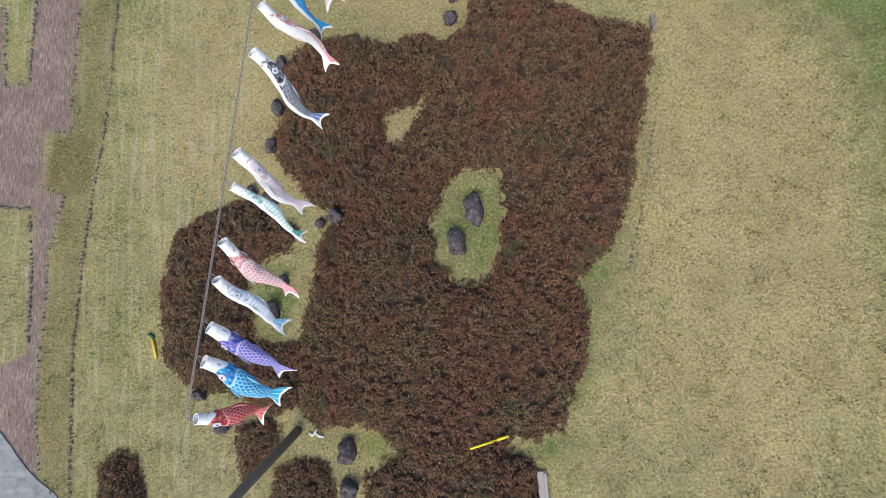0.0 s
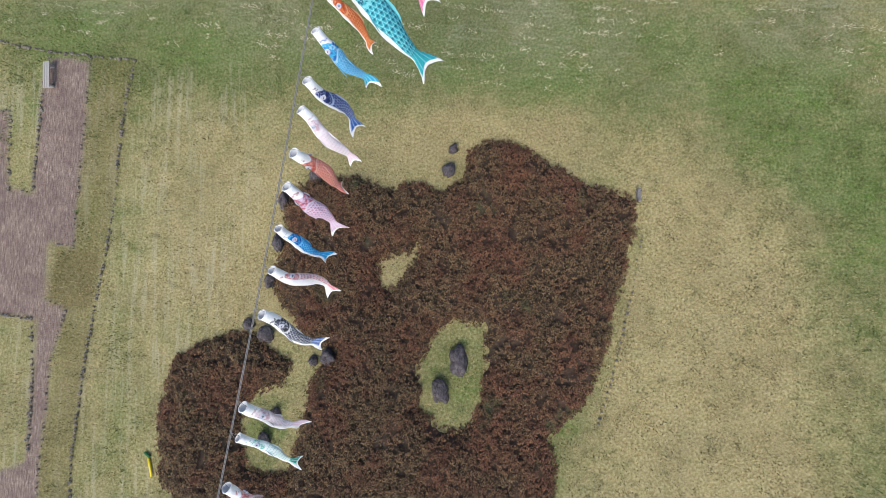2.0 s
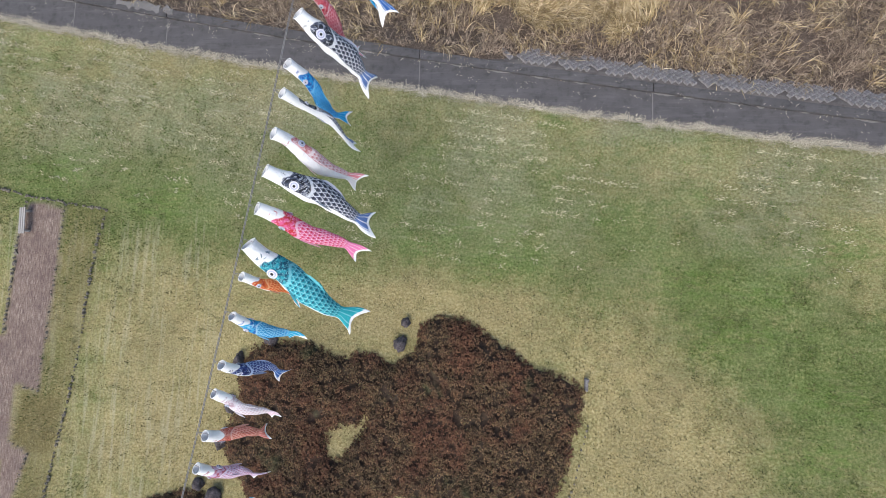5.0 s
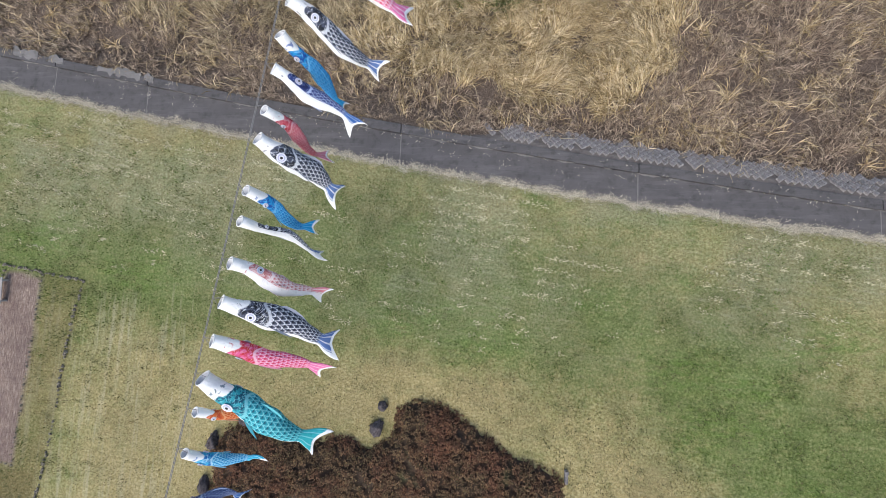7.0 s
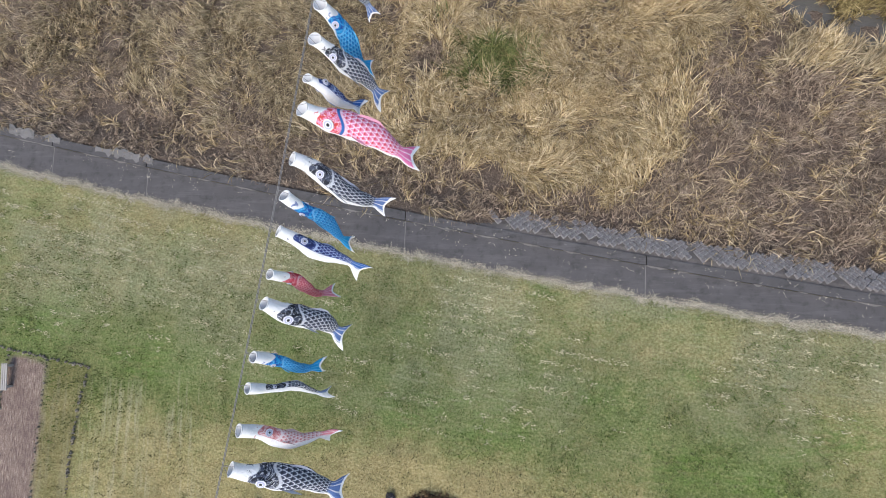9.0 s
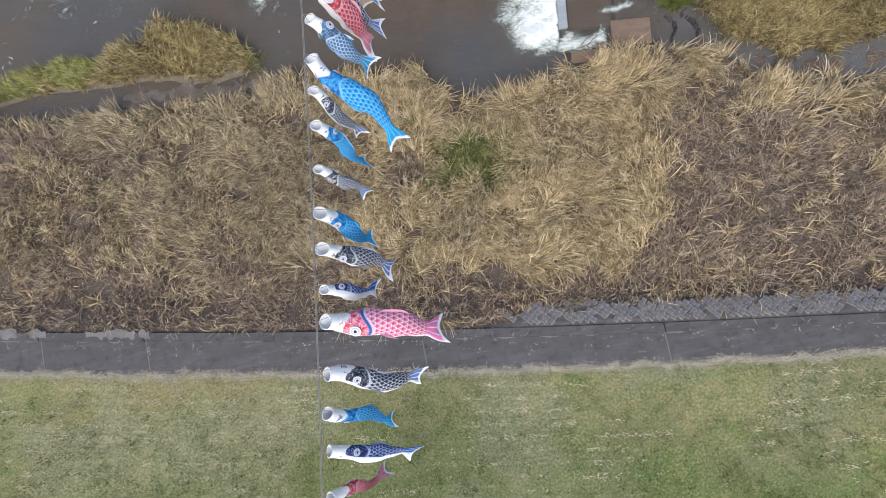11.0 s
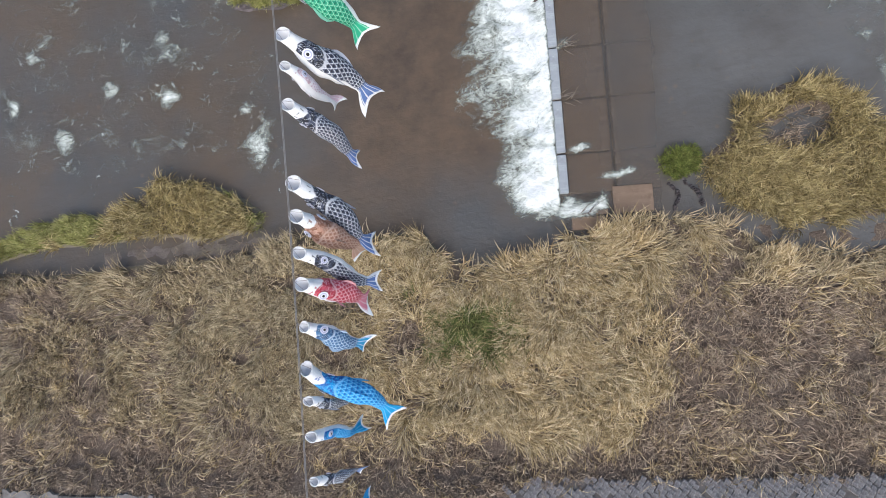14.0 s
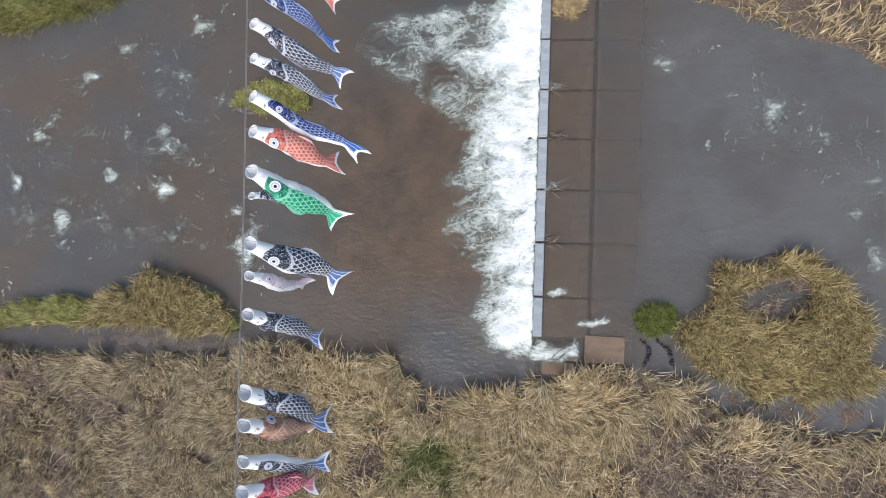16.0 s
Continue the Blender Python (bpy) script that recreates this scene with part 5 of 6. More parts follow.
# ---- things on the lawn ----
def yellow_bar(x0, y0, x1, y1, label):
    ob = thing("yellow_bar", (x0, y0, 0), label, "barrier bar", "yellow bars")
    l = math.hypot(x1 - x0, y1 - y0)
    ob.rotation_euler = (0, 0, math.atan2(y1 - y0, x1 - x0))
    part("tube", tube_mesh("tube", [(0, 0, 0.55), (l * 0.62, 0, 0.57)], [0.045, 0.045], YELLOW, 12), ob)
    part("sleeve", tube_mesh("sleeve", [(l * 0.62, 0, 0.57), (l * 0.72, 0, 0.57)], [0.02, 0.02], YELLOW, 10), ob)
    part("tube", tube_mesh("tube", [(l * 0.72, 0, 0.57), (l, 0, 0.58)], [0.05, 0.05], YELLOW, 12), ob)
    for s in (0.1, 0.9):
        part("leg", tube_mesh("leg", [(l * s, 0, 0), (l * s, 0, 0.54)], [0.025, 0.025], BLACK, 8), ob)


yellow_bar(-1.75, -6.45, -0.25, -6.05, "bright yellow bar resting among the azaleas")
sign = thing("yellow_stake", (-14.15, -1.7, 0), "yellow and green stake lying on dry lawn", "stake")
part("stake", tube_mesh("stake", [(0.0, 0.1, 0.05), (0.12, -0.35, 0.06), (0.2, -0.8, 0.05)], [0.05, 0.05, 0.04], YELLOW, 10), sign)
part("band", tube_mesh("band", [(-0.12, 0.2, 0.06), (0.1, 0.02, 0.07)], [0.06, 0.06], DARK_GREEN, 10), sign, "dark green band")

scrap = thing("rope_scrap", (-7.75, -5.75, 0.0), "frayed pale rope end lying by the azaleas", "rope")
part("strand", tube_mesh("strand", [(0.0, 0.05, 0.06), (0.14, -0.04, 0.09), (0.25, 0.03, 0.05), (0.42, -0.08, 0.08), (0.6, -0.12, 0.05)], [0.03, 0.045, 0.03, 0.05, 0.02], WHITE, 7), scrap)
part("strand", tube_mesh("strand", [(0.2, 0.0, 0.06), (0.27, 0.12, 0.07), (0.33, 0.2, 0.04)], [0.03, 0.035, 0.015], WHITE, 7), scrap)

board = thing("wooden_plank", (0.8, -8.0, 0), "pale weathered plank beside the azaleas", "plank")
part("board", box_mesh("board", (0.34, 1.5, 0.08), PALE_WOOD, 0.01, (0, -0.2, 0.09)), board)
part("board", box_mesh("board", (0.10, 1.4, 0.05), PALE_WOOD, 0.008, (0.1, -0.2, 0.155)), board)
part("batten", box_mesh("batten", (0.5, 0.08, 0.05), PALE_WOOD, 0.008, (0, 0.3, 0.025)), board)
block = thing("marker_post", (6.85, 9.05, 0), "short grey post at the corner of the azaleas", "post")
part("post", box_mesh("post", (0.12, 0.5, 0.3), WALL_STONE, 0.02, (0, 0, 0.13)), block)
part("cap", box_mesh("cap", (0.16, 0.14, 0.05), WALL_STONE, 0.015, (0, 0.2, 0.30)), block)

# ---- the rope and its pole ----
ROPE_A, ROPE_B = -6.9, 76.0


def rope_at(y):
    return Vector((-6.691 + 0.2260 * y - 0.001666 * y * y, y, 7.722 + 0.0640 * y - 0.000857 * y * y))


pole = thing("wooden_pole", (-8.2, -5.55, 0), "thick dark wooden pole holding the streamer rope", "pole")
top = rope_at(ROPE_A) - Vector((-8.2, -5.55, 0))
part("shaft", tube_mesh("shaft", [(0, 0, -0.3), tuple(top * 0.5 + Vector((0, 0.05, 0))), tuple(top * 1.04)], [0.17, 0.155, 0.13], POLE_WOOD, 14), pole)
part("collar", tube_mesh("collar", [tuple(top * 0.985), tuple(top * 1.005)], [0.15, 0.15], ROPE, 14), pole)
rope = thing("streamer_rope", tuple(rope_at(ROPE_A)), "long double grey rope strung across lawn and river", "rope")
for off in (0.0, 0.026):
    pts = [rope_at(-3.4 + (ROPE_B + 3.4) * k / 60) - rope_at(ROPE_A) + Vector((-off, 0, off * 0.3)) for k in range(61)]
    part("strand", tube_mesh("strand", pts, [0.010] * 61, ROPE, 6), rope)
part("stay", tube_mesh("stay", [(0, 0, 0), tuple(rope_at(-3.4) - rope_at(ROPE_A))], [0.005, 0.005], ROPE, 5), rope, "thin line from rope to pole")
far_pole = thing("wooden_pole", (float(rope_at(ROPE_B).x), ROPE_B, -0.6), "wooden pole holding the rope on the far bank", "pole")
part("shaft", tube_mesh("shaft", [(0, 0, 0), (0, 0, rope_at(ROPE_B).z + 0.8)], [0.2, 0.15], POLE_WOOD, 12), far_pole)


# ---- carp streamers ----
INK, CREAM = (0.02, 0.022, 0.03), (0.78, 0.78, 0.77)
CLOTH = {
    "black": cloth_material("black_cloth", (0.080, 0.092, 0.135), INK, (0.72, 0.74, 0.77), (0.12, 0.20, 0.42)),
    "navy": cloth_material("navy_cloth", (0.035, 0.06, 0.22), (0.012, 0.02, 0.09), (0.45, 0.55, 0.75), (0.03, 0.12, 0.38)),
    "blue": cloth_material("blue_cloth", (0.015, 0.32, 0.68), (0.01, 0.09, 0.38), (0.20, 0.55, 0.84), (0.015, 0.36, 0.68)),
    "sky": cloth_material("sky_blue_cloth", (0.03, 0.38, 0.66), (0.01, 0.14, 0.45), (0.45, 0.72, 0.85), (0.02, 0.40, 0.62)),
    "teal": cloth_material("teal_cloth", (0.03, 0.36, 0.42), (0.01, 0.09, 0.15), (0.22, 0.62, 0.66), (0.03, 0.42, 0.46)),
    "steel": cloth_material("steel_blue_cloth", (0.10, 0.22, 0.38), (0.03, 0.07, 0.16), (0.50, 0.62, 0.72), (0.03, 0.30, 0.55)),
    "red": cloth_material("red_cloth", (0.55, 0.06, 0.06), (0.33, 0.02, 0.02), (0.78, 0.42, 0.40), (0.62, 0.12, 0.11)),
    "crimson": cloth_material("crimson_cloth", (0.64, 0.11, 0.15), (0.42, 0.03, 0.05), (0.80, 0.50, 0.52), (0.72, 0.25, 0.32)),
    "pink": cloth_material("pink_cloth", (0.78, 0.26, 0.42), (0.66, 0.07, 0.07), (0.90, 0.70, 0.78), (0.82, 0.22, 0.42), (0.03, 0.14, 0.42)),
    "magenta": cloth_material("magenta_cloth", (0.74, 0.13, 0.30), (0.60, 0.04, 0.05), (0.86, 0.55, 0.66), (0.80, 0.20, 0.42)),
    "rose": cloth_material("rose_cloth", (0.72, 0.46, 0.46), (0.56, 0.18, 0.18), (0.82, 0.73, 0.72), (0.74, 0.26, 0.30)),
    "pale_pink": cloth_material("pale_pink_cloth", (0.76, 0.66, 0.69), (0.58, 0.40, 0.44), (0.82, 0.78, 0.79), (0.76, 0.56, 0.63)),
    "mauve": cloth_material("mauve_cloth", (0.60, 0.42, 0.58), (0.42, 0.10, 0.14), (0.78, 0.68, 0.76), (0.70, 0.52, 0.66)),
    "salmon": cloth_material("salmon_cloth", (0.68, 0.22, 0.16), (0.45, 0.08, 0.06), (0.80, 0.50, 0.42), (0.72, 0.22, 0.17)),
    "orange": cloth_material("orange_cloth", (0.70, 0.16, 0.04), (0.48, 0.06, 0.02), (0.82, 0.42, 0.20), (0.74, 0.22, 0.06)),
    "tan": cloth_material("tan_cloth", (0.50, 0.28, 0.20), (0.30, 0.14, 0.09), (0.66, 0.46, 0.36), (0.58, 0.36, 0.26)),
    "green": cloth_material("green_cloth", (0.03, 0.40, 0.22), (0.01, 0.16, 0.10), (0.30, 0.68, 0.48), (0.03, 0.44, 0.24)),
    "violet": cloth_material("violet_cloth", (0.20, 0.16, 0.50), (0.04, 0.08, 0.42), (0.62, 0.58, 0.78), (0.24, 0.22, 0.55)),
    "pale_blue": cloth_material("pale_blue_cloth", (0.60, 0.67, 0.75), (0.28, 0.34, 0.46), (0.79, 0.81, 0.83), (0.22, 0.50, 0.72)),
    "mint": cloth_material("mint_cloth", (0.66, 0.76, 0.72), (0.16, 0.46, 0.36), (0.80, 0.82, 0.81), (0.03, 0.46, 0.28)),
}
WORDS = {"black": "black and white scaled", "navy": "navy blue scaled", "blue": "bright blue scaled", "sky": "sky blue scaled", "teal": "teal scaled", "steel": "steel blue scaled", "red": "red scaled", "pink": "bright pink scaled", "crimson": "crimson red scaled", "magenta": "red and magenta scaled",
         "rose": "rose and white", "pale_pink": "pale pink and white", "mauve": "mauve pink", "salmon": "salmon red", "orange": "orange red", "tan": "tan brown", "green": "emerald green", "violet": "violet blue", "pale_blue": "pale blue and white", "mint": "white and green"}


FIN_TINT = {"black": (0.42, 0.44, 0.50), "navy": (0.34, 0.40, 0.58), "blue": (0.10, 0.42, 0.70), "sky": (0.22, 0.52, 0.72), "teal": (0.12, 0.48, 0.52), "steel": (0.40, 0.52, 0.64), "red": (0.70, 0.30, 0.28), "pink": (0.74, 0.34, 0.46), "crimson": (0.72, 0.36, 0.38), "magenta": (0.74, 0.32, 0.44), "rose": (0.76, 0.60, 0.60),
            "pale_pink": (0.78, 0.72, 0.74), "mauve": (0.70, 0.58, 0.68), "salmon": (0.74, 0.40, 0.34), "orange": (0.76, 0.40, 0.24), "tan": (0.60, 0.42, 0.34), "green": (0.22, 0.56, 0.40), "violet": (0.44, 0.42, 0.66), "pale_blue": (0.66, 0.72, 0.78), "mint": (0.70, 0.78, 0.74)}


def curve_point(a, b, c, d, s):
    q = 1 - s
    return a * q ** 3 + b * 3 * q * q * s + c * 3 * q * s * s + d * s ** 3


def carp(y, dx, dy, dz, cloth, plump=1.0, roll=0.0, sway=0.0, dent=0.72, head=None):
    """A cloth carp tied to the rope at y; (dx, dy, dz) leads from its mouth to its tail. roll turns a flank upward; head is the white mouth's share."""
    base = rope_at(y)
    head = head or (0.15 if y < 24 else 0.125)
    fish = thing("carp_streamer", tuple(base), WORDS[cloth] + " cloth carp streamer flying from the rope", "streamer", "carp streamers on the rope")
    tail = Vector((dx, dy, dz))
    size = tail.length
    flat = Vector((dx, dy, 0)).normalized()
    across = Vector((-flat.y, flat.x, 0))
    mouth = flat * 0.2 + Vector((0, 0, -0.05))
    p1 = mouth + tail * 0.30 + flat * size * 0.04 + across * sway * size
    p2 = tail * 0.68 + Vector((0, 0, 0.02 * size)) - across * sway * 1.5 * size
    wave, beat = y * 2.7, 0.034 * size * (2.0 - plump)

    def centre(s):
        q = curve_point(mouth, p1, p2, tail, s)
        return q + across * (beat * 1.2 * s * math.sin(7.0 * s + wave)) + Vector((0, 0, beat * s * math.cos(8.5 * s + wave * 1.7)))

    wide = 0.126 * size ** 0.8 * plump
    face = 0.15 if y < 24 else 0.65
    lip = 0.55 / plump ** 0.75
    dent = dent if plump > 0.82 else dent * 0.72
    steps, around = 36, 24
    twist = radians(roll)

    def skin(s, turn, out=1.0):
        way = (centre(min(1, s + 0.01)) - centre(max(0, s - 0.01))).normalized()
        side = way.cross(Vector((0, 0, 1))).normalized()
        up = side.cross(way)
        lean = 0.5 * math.sin(wave + 3.0 * s) * s
        side, up = side * math.cos(lean) + up * math.sin(lean), up * math.cos(lean) - side * math.sin(lean)
        girth = np.interp(s, [0, 0.05, 0.14, 0.22, 0.38, 0.55, 0.72, 0.82, 0.90, 1.0], [lip, lip * 1.04, 0.6 * lip + 0.32, 0.84, 1.0, 0.97, 0.68, 0.46, 0.92, 1.30])
        thin = np.interp(s, [0, 0.1, 0.35, 0.7, 0.85, 1.0], [0.97, 0.92, dent + 0.1, dent, 0.25, 0.05])
        wob = 1 + 0.06 * math.sin(11 * s + 5 * y) + 0.05 * math.sin(19 * s + 3 * turn + y) + 0.03 * math.sin(31 * s - 2 * turn)
        tip = way * (face * max(0.0, 1 - s / 0.14) * wide * girth * thin * math.cos(turn))  # the hoop hangs from its top and faces up
        return centre(s) + tip + out * wob * (side * (wide * girth * math.sin(turn)) + up * (wide * girth * thin * math.cos(turn)))

    def share(s):
        return s * 0.2 / head if s < head else 0.2 + (s - head) * 0.8 / (1 - head)

    rings = []
    for i in range(steps + 1):
        s = i / steps
        ring = []
        for k in range(around):
            turn = 2 * math.pi * k / around
            v = skin(s, turn)
            if s > 0.84:  # the tail's fork: points reach on, the middle stays back
                q = 0.84 + (s - 0.84) * (0.58 + 0.42 * abs(math.sin(turn)) ** 1.6)
                v = v + (centre(q) - centre(s))
            ring.append(v)
        rings.append(ring)
    split = int(steps * 0.83)
    for name, first, last in (("body", 0, split), ("tail_fin", split, steps)):
        bm = bmesh.new()
        uv = bm.loops.layers.uv.new("UVMap")
        rows = [[bm.verts.new(v) for v in ring] for ring in rings[first:last + 1]]
        for i in range(last - first):
            for k in range(around):
                n = (k + 1) % around
                f = bm.faces.new((rows[i][k], rows[i][n], rows[i + 1][n], rows[i + 1][k]))
                f.smooth = True
                mid_v = ((k + 0.5) / around + roll / 360.0) % 1.0
                for loop, (a, w) in zip(f.loops, ((i, -0.5), (i, 0.5), (i + 1, 0.5), (i + 1, -0.5))):
                    loop[uv].uv = (share((a + first) / steps), mid_v + w / around)
        me = bpy.data.meshes.new(name)
        bm.to_mesh(me)
        bm.free()
        me.materials.append(CLOTH[cloth])
        part(name, me, fish)
    # added sleeve closing the open mouth, the shade inside painted grey
    bm = bmesh.new()
    rows = [[bm.verts.new(skin(s, 2 * math.pi * k / around, f)) for k in range(around)] for s, f in ((0.004, 0.96), (0.05, 0.93), (0.11, 0.86), (0.14, 0.35))]
    for a, b in zip(rows, rows[1:]):
        for k in range(around):
            bm.faces.new((a[k], a[(k + 1) % around], b[(k + 1) % around], b[k])).smooth = True
    bm.faces.new(rows[-1])
    me = bpy.data.meshes.new("mouth_lining")
    bm.to_mesh(me)
    bm.free()
    me.materials.append(MOUTH_SHADE)
    part("mouth_lining", me, fish, "added cloth sleeve with the mouth's inner shade painted grey")
    hoop = [skin(0.0, 2 * math.pi * k / 20, 1.01) for k in range(21)]
    part("mouth_ring", tube_mesh("mouth_ring", hoop, [0.014] * 21, WHITE, 6, False), fish, "white wire hoop")
    for flank in (math.pi / 2, 3 * math.pi / 2):
        turn = flank - twist
        eye_at, r = head + 0.08, wide * 0.40
        mid = skin(eye_at, turn, 1.02)
        ahead = (skin(eye_at + 0.02, turn, 1.02) - skin(eye_at - 0.02, turn, 1.02)).normalized()
        round_ = (skin(eye_at, turn + 0.15, 1.02) - skin(eye_at, turn - 0.15, 1.02)).normalized()
        out = ahead.cross(round_).normalized()
        out = out if out.dot(mid - centre(eye_at)) > 0 else -out

        def disc(name, radius, lift, material, parent):
            b = bmesh.new()
            ring = [b.verts.new(mid + out * lift + ahead * radius * math.cos(a) + round_ * radius * math.sin(a)) for a in np.linspace(0, 2 * math.pi, 15)[:-1]]
            low = [b.verts.new(v.co - out * 0.012) for v in ring]
            b.faces.new(ring)
            for k in range(14):
                b.faces.new((ring[k - 1], ring[k], low[k], low[k - 1]))
            bmesh.ops.recalc_face_normals(b, faces=b.faces)
            me = bpy.data.meshes.new(name)
            b.to_mesh(me)
            b.free()
            me.materials.append(material)
            return part(name, me, parent)

        eye = disc("eye", r, 0.020, EYE_WHITE, fish)
        disc("iris", r * 0.74, 0.026, IRIS_PALE, eye)
        disc("ring", r * 0.52, 0.032, EYE_WHITE, eye)
        disc("pupil", r * 0.30, 0.038, BLACK, eye)
        # breast fin
        b = bmesh.new()
        low_turn = turn + (0.5 if flank < 3 else -0.5)
        root, root2 = skin(0.40, low_turn), skin(0.49, low_turn)
        away = (root - centre(0.40)).normalized() * wide * 0.22
        quad = [b.verts.new(q) for q in (root, root2, root2 + away + (root2 - root) * 0.9, root + away * 0.8 + (root2 - root) * 0.9)]
        quad2 = [b.verts.new(v.co + out * 0.02) for v in quad]
        b.faces.new(quad)
        b.faces.new(quad2[::-1])
        for k in range(4):
            b.faces.new((quad[k - 1], quad2[k - 1], quad2[k], quad[k]))
        bmesh.ops.recalc_face_normals(b, faces=b.faces)
        me = bpy.data.meshes.new("fin")
        b.to_mesh(me)
        b.free()
        me.materials.append(FINS[cloth])
        part("fin", me, fish)
    # back fin
    b = bmesh.new()
    crest = [(skin(s, -twist), skin(s, -twist, 1.0 + 0.25 * h)) for s, h in ((0.40, 0.1), (0.44, 0.8), (0.50, 1.0), (0.57, 0.7), (0.63, 0.15))]
    low = [b.verts.new(q) for q, _ in crest]
    high = [b.verts.new(q) for _, q in crest]
    for k in range(4):
        b.faces.new((low[k], low[k + 1], high[k + 1], high[k]))
    me = bpy.data.meshes.new("back_fin")
    b.to_mesh(me)
    b.free()
    me.materials.append(FINS[cloth])
    part("back_fin", me, fish)
    for k in (3, 10, 17):
        part("cord", tube_mesh("cord", [(0, 0, 0), tuple(hoop[k])], [0.006, 0.006], ROPE, 5, False), fish)
    return fish


EYE_WHITE = plain_material("eye_white_print", (0.68, 0.68, 0.74), 0.7)
FINS = {k: plain_material(k + "_fin_cloth", FIN_TINT[k], 0.75) for k in CLOTH}
# the sleeve's grey paints in the shade of the mouth
MOUTH_SHADE = plain_material("mouth_shade_cloth", (0.76, 0.77, 0.79), 0.8, vary=0.4)
IRIS_PALE = plain_material("pale_eye_print", (0.42, 0.44, 0.58), 0.7)
# south end of the rope, over the lawn
carp(-3.35, 1.14, -0.26, -1.60, "red", 0.97, 60)
carp(-2.00, 1.27, -1.35, -1.57, "sky", 0.92, 60, 0.04)
carp(-1.25, 1.24, -1.47, -1.57, "violet", 0.84, 40, 0.03)
carp(-0.20, 0.99, -1.40, -1.76, "pale_blue", 0.67, 100, -0.05)
carp(0.65, 0.97, -1.52, -1.58, "rose", 0.76, 20, -0.05)
carp(1.85, 1.38, -1.16, -1.30, "mint", 0.55, 100, 0.05)
carp(2.65, 0.88, -1.27, -2.01, "pale_pink", 0.71, 110)
carp(4.95, 1.03, -1.24, -2.11, "black", 0.67, 95, 0.05)
carp(6.00, 1.26, -0.67, -1.92, "rose", 0.67, 130, -0.06)
carp(7.10, 0.80, -0.89, -1.90, "blue", 0.67, 95, -0.06)
carp(8.15, 1.00, -1.02, -2.08, "mauve", 0.8, 15, 0.03)
carp(8.95, 0.95, -0.53, -2.20, "salmon", 0.76, 20)
carp(10.10, 1.13, -1.18, -1.65, "pale_pink", 0.71, 60, 0.02)
carp(10.80, 1.05, -0.63, -2.20, "navy", 0.71, 70, -0.05)
carp(12.10, 1.19, -0.95, -1.94, "sky", 0.71, 30, -0.07)
carp(13.10, 1.19, -0.62, -1.91, "orange", 0.65, 70, 0.03)
carp(14.00, 2.57, -2.34, -2.08, "teal", 0.95, 55, -0.05)
carp(14.90, 2.50, -1.12, -2.35, "magenta", 0.72, 30, 0.03)
carp(15.90, 2.79, -1.17, -1.96, "black", 0.95, 75)
carp(16.90, 1.95, -0.98, -2.27, "rose", 0.8, 125, 0.03)
carp(17.95, 1.63, -0.55, -2.49, "black", 0.45, 130, 0.03)
carp(18.80, 1.13, -0.83, -2.60, "blue", 0.62, 50, 0.04)
carp(20.15, 1.78, -1.07, -2.32, "black", 1.05, 80)
carp(20.90, 1.07, -0.62, -2.52, "crimson", 0.6, 30, 0.04)
carp(22.00, 2.04, -1.07, -1.70, "navy", 0.8, 120, 0.02)
carp(22.95, 1.33, -1.16, -2.60, "blue", 0.62, 20, -0.03)
carp(23.85, 2.24, -1.07, -2.28, "black", 0.85, 78, 0.05)
# over the reeds
carp(25.10, 3.07, -0.83, -1.55, "pink", 1.08, 55)
carp(25.90, 1.20, -0.35, -1.70, "navy", 0.9, 120)
carp(26.95, 1.59, -0.70, -2.46, "black", 0.85, 60, 0.03)
carp(27.90, 0.96, -0.75, -2.49, "blue", 0.9, 50, 0.02, 0.7)
carp(29.00, 1.05, -0.61, -1.62, "black", 0.75, 30, 0.03)
carp(30.15, 0.95, -0.66, -2.30, "blue", 0.75, -75, 0.03)
carp(31.10, 0.85, -0.88, -2.11, "black", 0.7, 70, 0.04)
carp(31.95, 1.94, -2.25, -1.69, "blue", 0.9, 15, -0.08)
carp(33.00, 1.36, -1.10, -1.47, "steel", 1.15, -60, 0.02)
carp(34.10, 1.34, -0.88, -2.60, "crimson", 1.15, 70, 0.03)
carp(34.95, 1.58, -1.31, -2.70, "black", 0.8, -85, 0.02)
carp(35.95, 1.15, -1.23, -2.90, "tan", 1.1, 10, 0.04)
carp(36.85, 1.51, -1.90, -3.00, "black", 0.9, 10, 0.03)
# over the river
carp(38.95, 1.37, -1.19, -2.60, "black", 0.9, 10, 0.02)
carp(40.00, 0.86, -0.59, -2.30, "pale_pink", 0.85, 115)
carp(40.90, 1.95, -1.34, -2.80, "black", 1.1, 75, -0.02)
carp(42.10, 0.90, 0.15, -1.40, "black", 0.7, 30)
carp(42.95, 1.97, -1.49, -2.34, "green", 1.2, -85)
carp(44.05, 2.18, -0.84, -1.69, "salmon", 1.2, 50, 0.03)
carp(45.10, 2.79, -1.78, -1.80, "navy", 0.65, 100, 0.02)
carp(46.20, 2.16, -1.01, -1.71, "black", 0.8, 30)
carp(47.25, 2.29, -1.45, -1.77, "black", 0.85, 30)
carp(48.30, 2.10, -1.10, -1.75, "navy", 0.75, 40, 0.02)
carp(49.35, 2.05, -1.00, -1.80, "salmon", 0.8, 50)

# ---- short grass of the lawn ----
def lawn_spot(x, y):
    ok = (y < path_low(x) + 0.05) & ~inside(x, y, SOIL_LANE)
    for bed in (HEDGE_MAIN, HEDGE_WEST, HEDGE_POLE, HEDGE_SMALL, HEDGE_LONE):
        ok &= ~inside(x, y, bed) | inside(x, y, CLEAR_MID) | inside(x, y, CLEAR_BARE)
    return ok


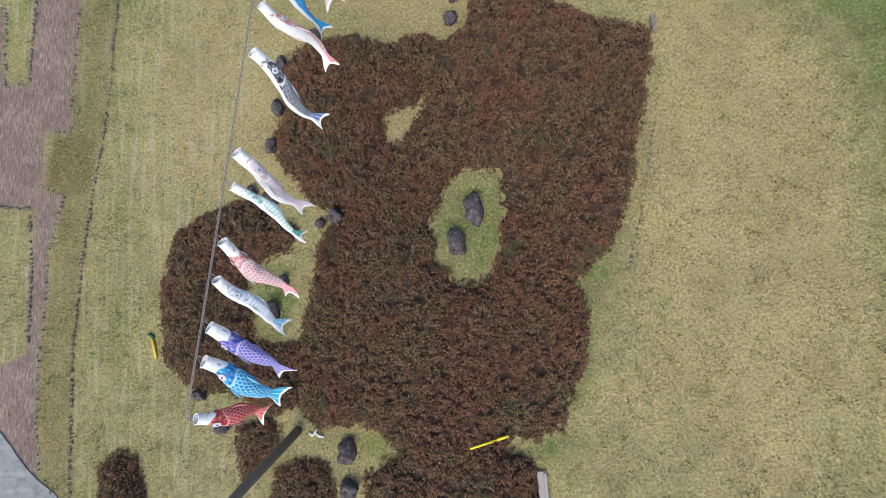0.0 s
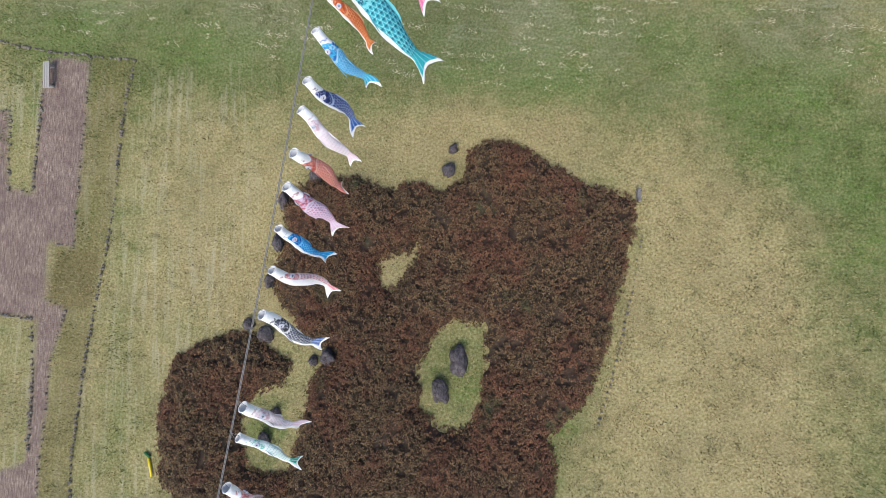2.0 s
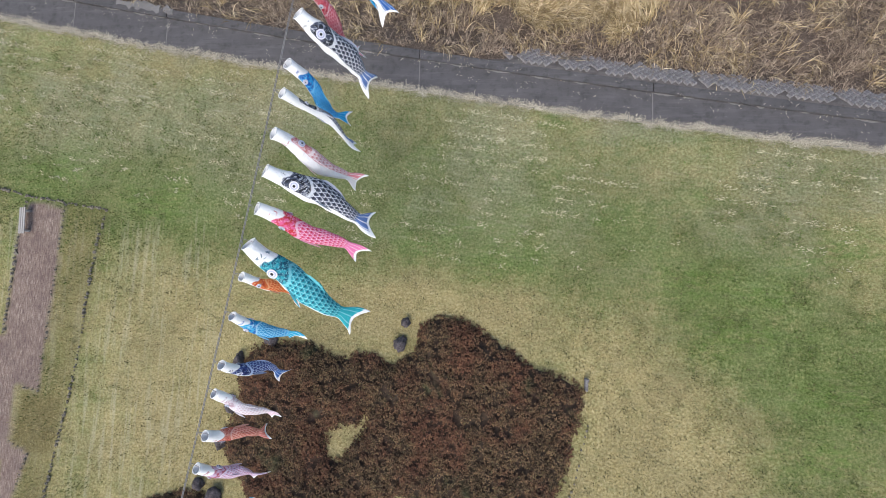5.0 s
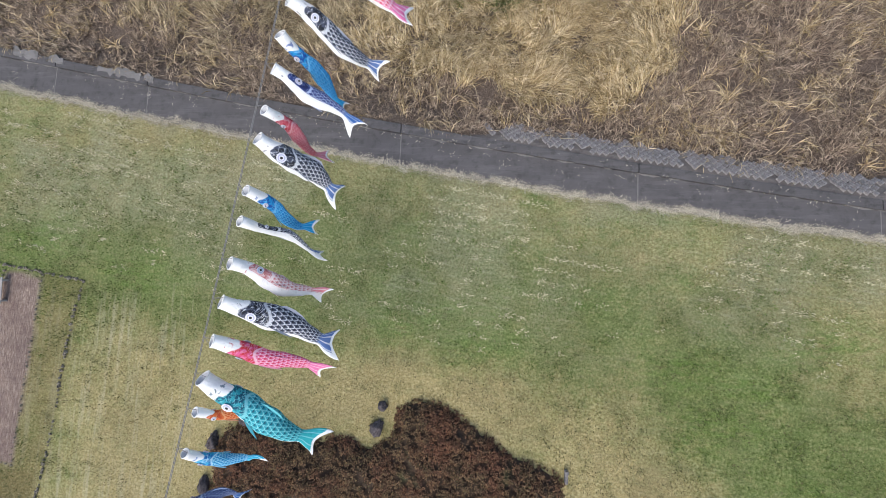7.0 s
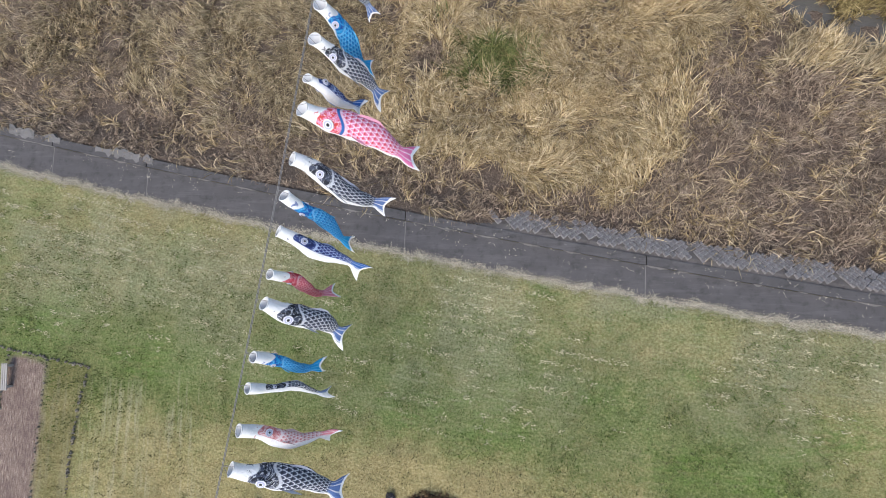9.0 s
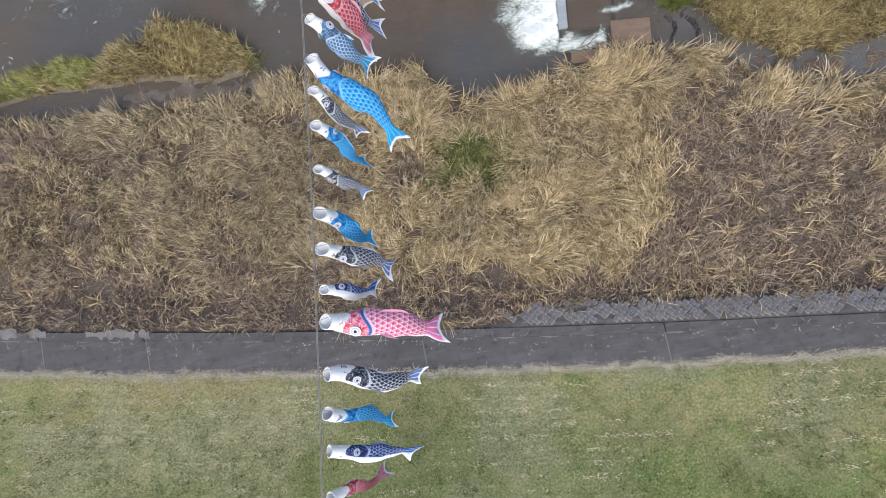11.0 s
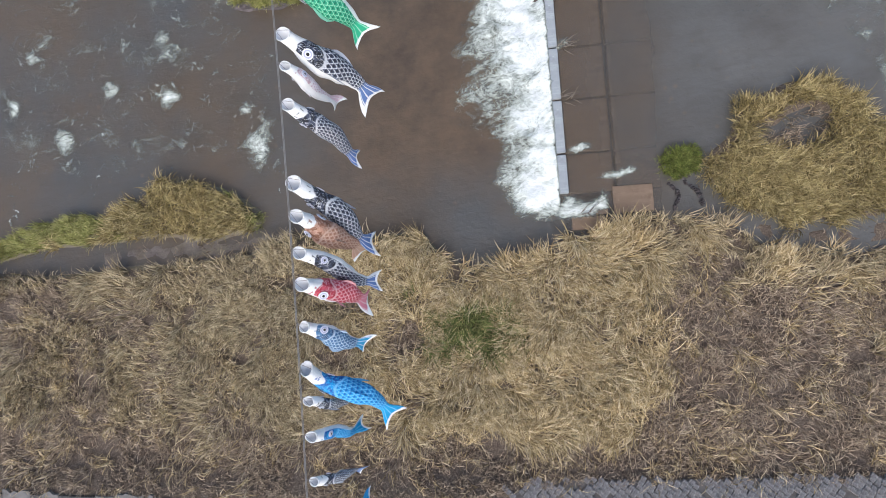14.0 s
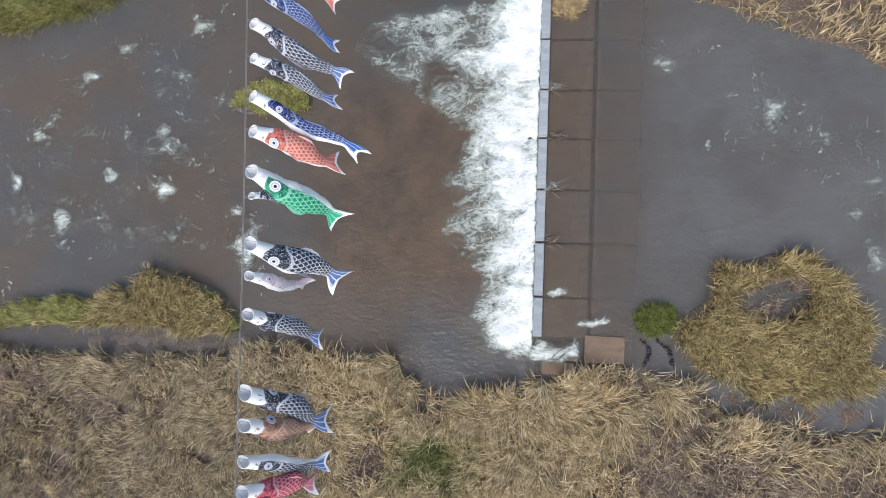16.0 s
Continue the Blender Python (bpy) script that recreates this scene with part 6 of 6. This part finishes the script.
lawn = scatter(120000, -24, 21, -11, 26, lambda x, y: lawn_spot(x, y) & (0.6 * fbm(x, y, 0.28, 98, 2) + 0.4 * vnoise(x, y, 1.1, 94) > 0.49))
lush = green_of(lawn[:, 0], lawn[:, 1]) + 0.9 * (fbm(lawn[:, 0], lawn[:, 1] * 1.6, 0.8, 93, 3) - 0.5) + rng.normal(0, 0.12, len(lawn)) > 0.5
tagged(new("grass", blades(lawn[lush], 3, 0.085, 0.022, GREEN_BLADE, lean=0.7, name="grass", segs=1)), "short green lawn grass", "grass", kind="stuff")
tagged(new("dry_grass", blades(lawn[~lush], 3, 0.085, 0.022, STRAW_BLADE, lean=0.9, name="dry_grass", segs=1)), "short dry straw-coloured lawn grass", "grass", kind="stuff")
weeds = scatter(6500, -15, 21, -11, 14, lambda x, y: lawn_spot(x, y) & (green_of(x, y) < 0.55) & (x > 3) | lawn_spot(x, y) & (rng.random(len(x)) < 0.25))
tagged(new("lawn_weeds", blades(np.repeat(weeds, 2, 0), 4, 0.07, 0.028, WEED_BLADE, lean=1.2, name="lawn_weeds", segs=1)), "small dark weeds dotted over the dry lawn", "weeds", kind="stuff")
fringe_x = rng.uniform(-24, 21, 3000)
fringe_y = path_low(fringe_x) + rng.normal(0.02, 0.045, 3000) + 0.20 * (vnoise(fringe_x, fringe_x, 0.45, 91) - 0.5)
tagged(new("grass_fringe", blades(np.c_[fringe_x, fringe_y, np.zeros(3000)], 9, 0.11, 0.016, FRINGE_BLADE, lean=1.2, name="grass_fringe", segs=2)), "bleached dry grass creeping over the path's edge", "grass", kind="stuff")

chaff = scatter(2600, -24, 21, 17, 28, lambda x, y: (y > path_low(x) + 0.02) & (y < path_up(x) + 0.2) & (fbm(x, y, 0.6, 99) + 0.25 * smooth(0.5, 0.0, np.minimum(y - path_low(x), np.abs(y - path_up(x) + 0.45))) > 0.62))
chaff[:, 2] = np.where(chaff[:, 1] > path_up(chaff[:, 0]) - 0.4, 0.135, 0.016)
tagged(new("fallen_straw", blades(chaff, 3, 0.10, 0.014, FRINGE_BLADE, lean=2.6, droop=0.2, name="fallen_straw")), "dead grass blown over the concrete path and kerb", "grass", kind="stuff")
# cut straw in short heaps along the mown rows
heap_x = rng.uniform(-24, 20, 3300)
heap_k = rng.integers(0, 13, 3300)
heap_y = path_low(heap_x) - 0.6 - heap_k * 0.56 + rng.normal(0, 0.02, 3300) + 0.12 * (vnoise(heap_x, heap_k * 9.1, 2.0, 92) - 0.5)
keep = (fbm(heap_x, heap_y, 3.2, 97) > 0.40) & (rng.uniform(0, 1, 3300) > 0.1 + heap_k * 0.062 + 0.25 * smooth(4.0, 8.0, heap_x)) & (vnoise(heap_x, heap_k * 3.7, 0.9, 95) > 0.44) & lawn_spot(heap_x, heap_y)
heap_x, heap_y = np.repeat(heap_x[keep], 5), np.repeat(heap_y[keep], 5)
row_x, row_y = heap_x + rng.normal(0, 0.07, len(heap_x)), heap_y + rng.normal(0, 0.018, len(heap_x))
lie = np.where(rng.random(len(row_x)) < 0.5, 0.0, np.pi) - 0.15
tagged(new("straw_tufts", blades(np.c_[row_x, row_y, ground_height(row_x, row_y)], 2, 0.10, 0.036, PALE_BLADE, lean=1.7, comb=lie, stray=0.5, name="straw_tufts", segs=1)), "bleached cut straw lying in mown rows", "grass", kind="stuff")
deep = scatter(5200, -24, 21, -11, 26, lambda x, y: lawn_spot(x, y) & (green_of(x, y) + 0.5 * (fbm(x, y, 0.9, 96) - 0.5) > 0.62))
tagged(new("green_tufts", blades(deep, 9, 0.11, 0.022, DEEP_BLADE, lean=0.8, name="green_tufts", segs=2)), "small tufts of fresh green grass", "grass", kind="stuff")
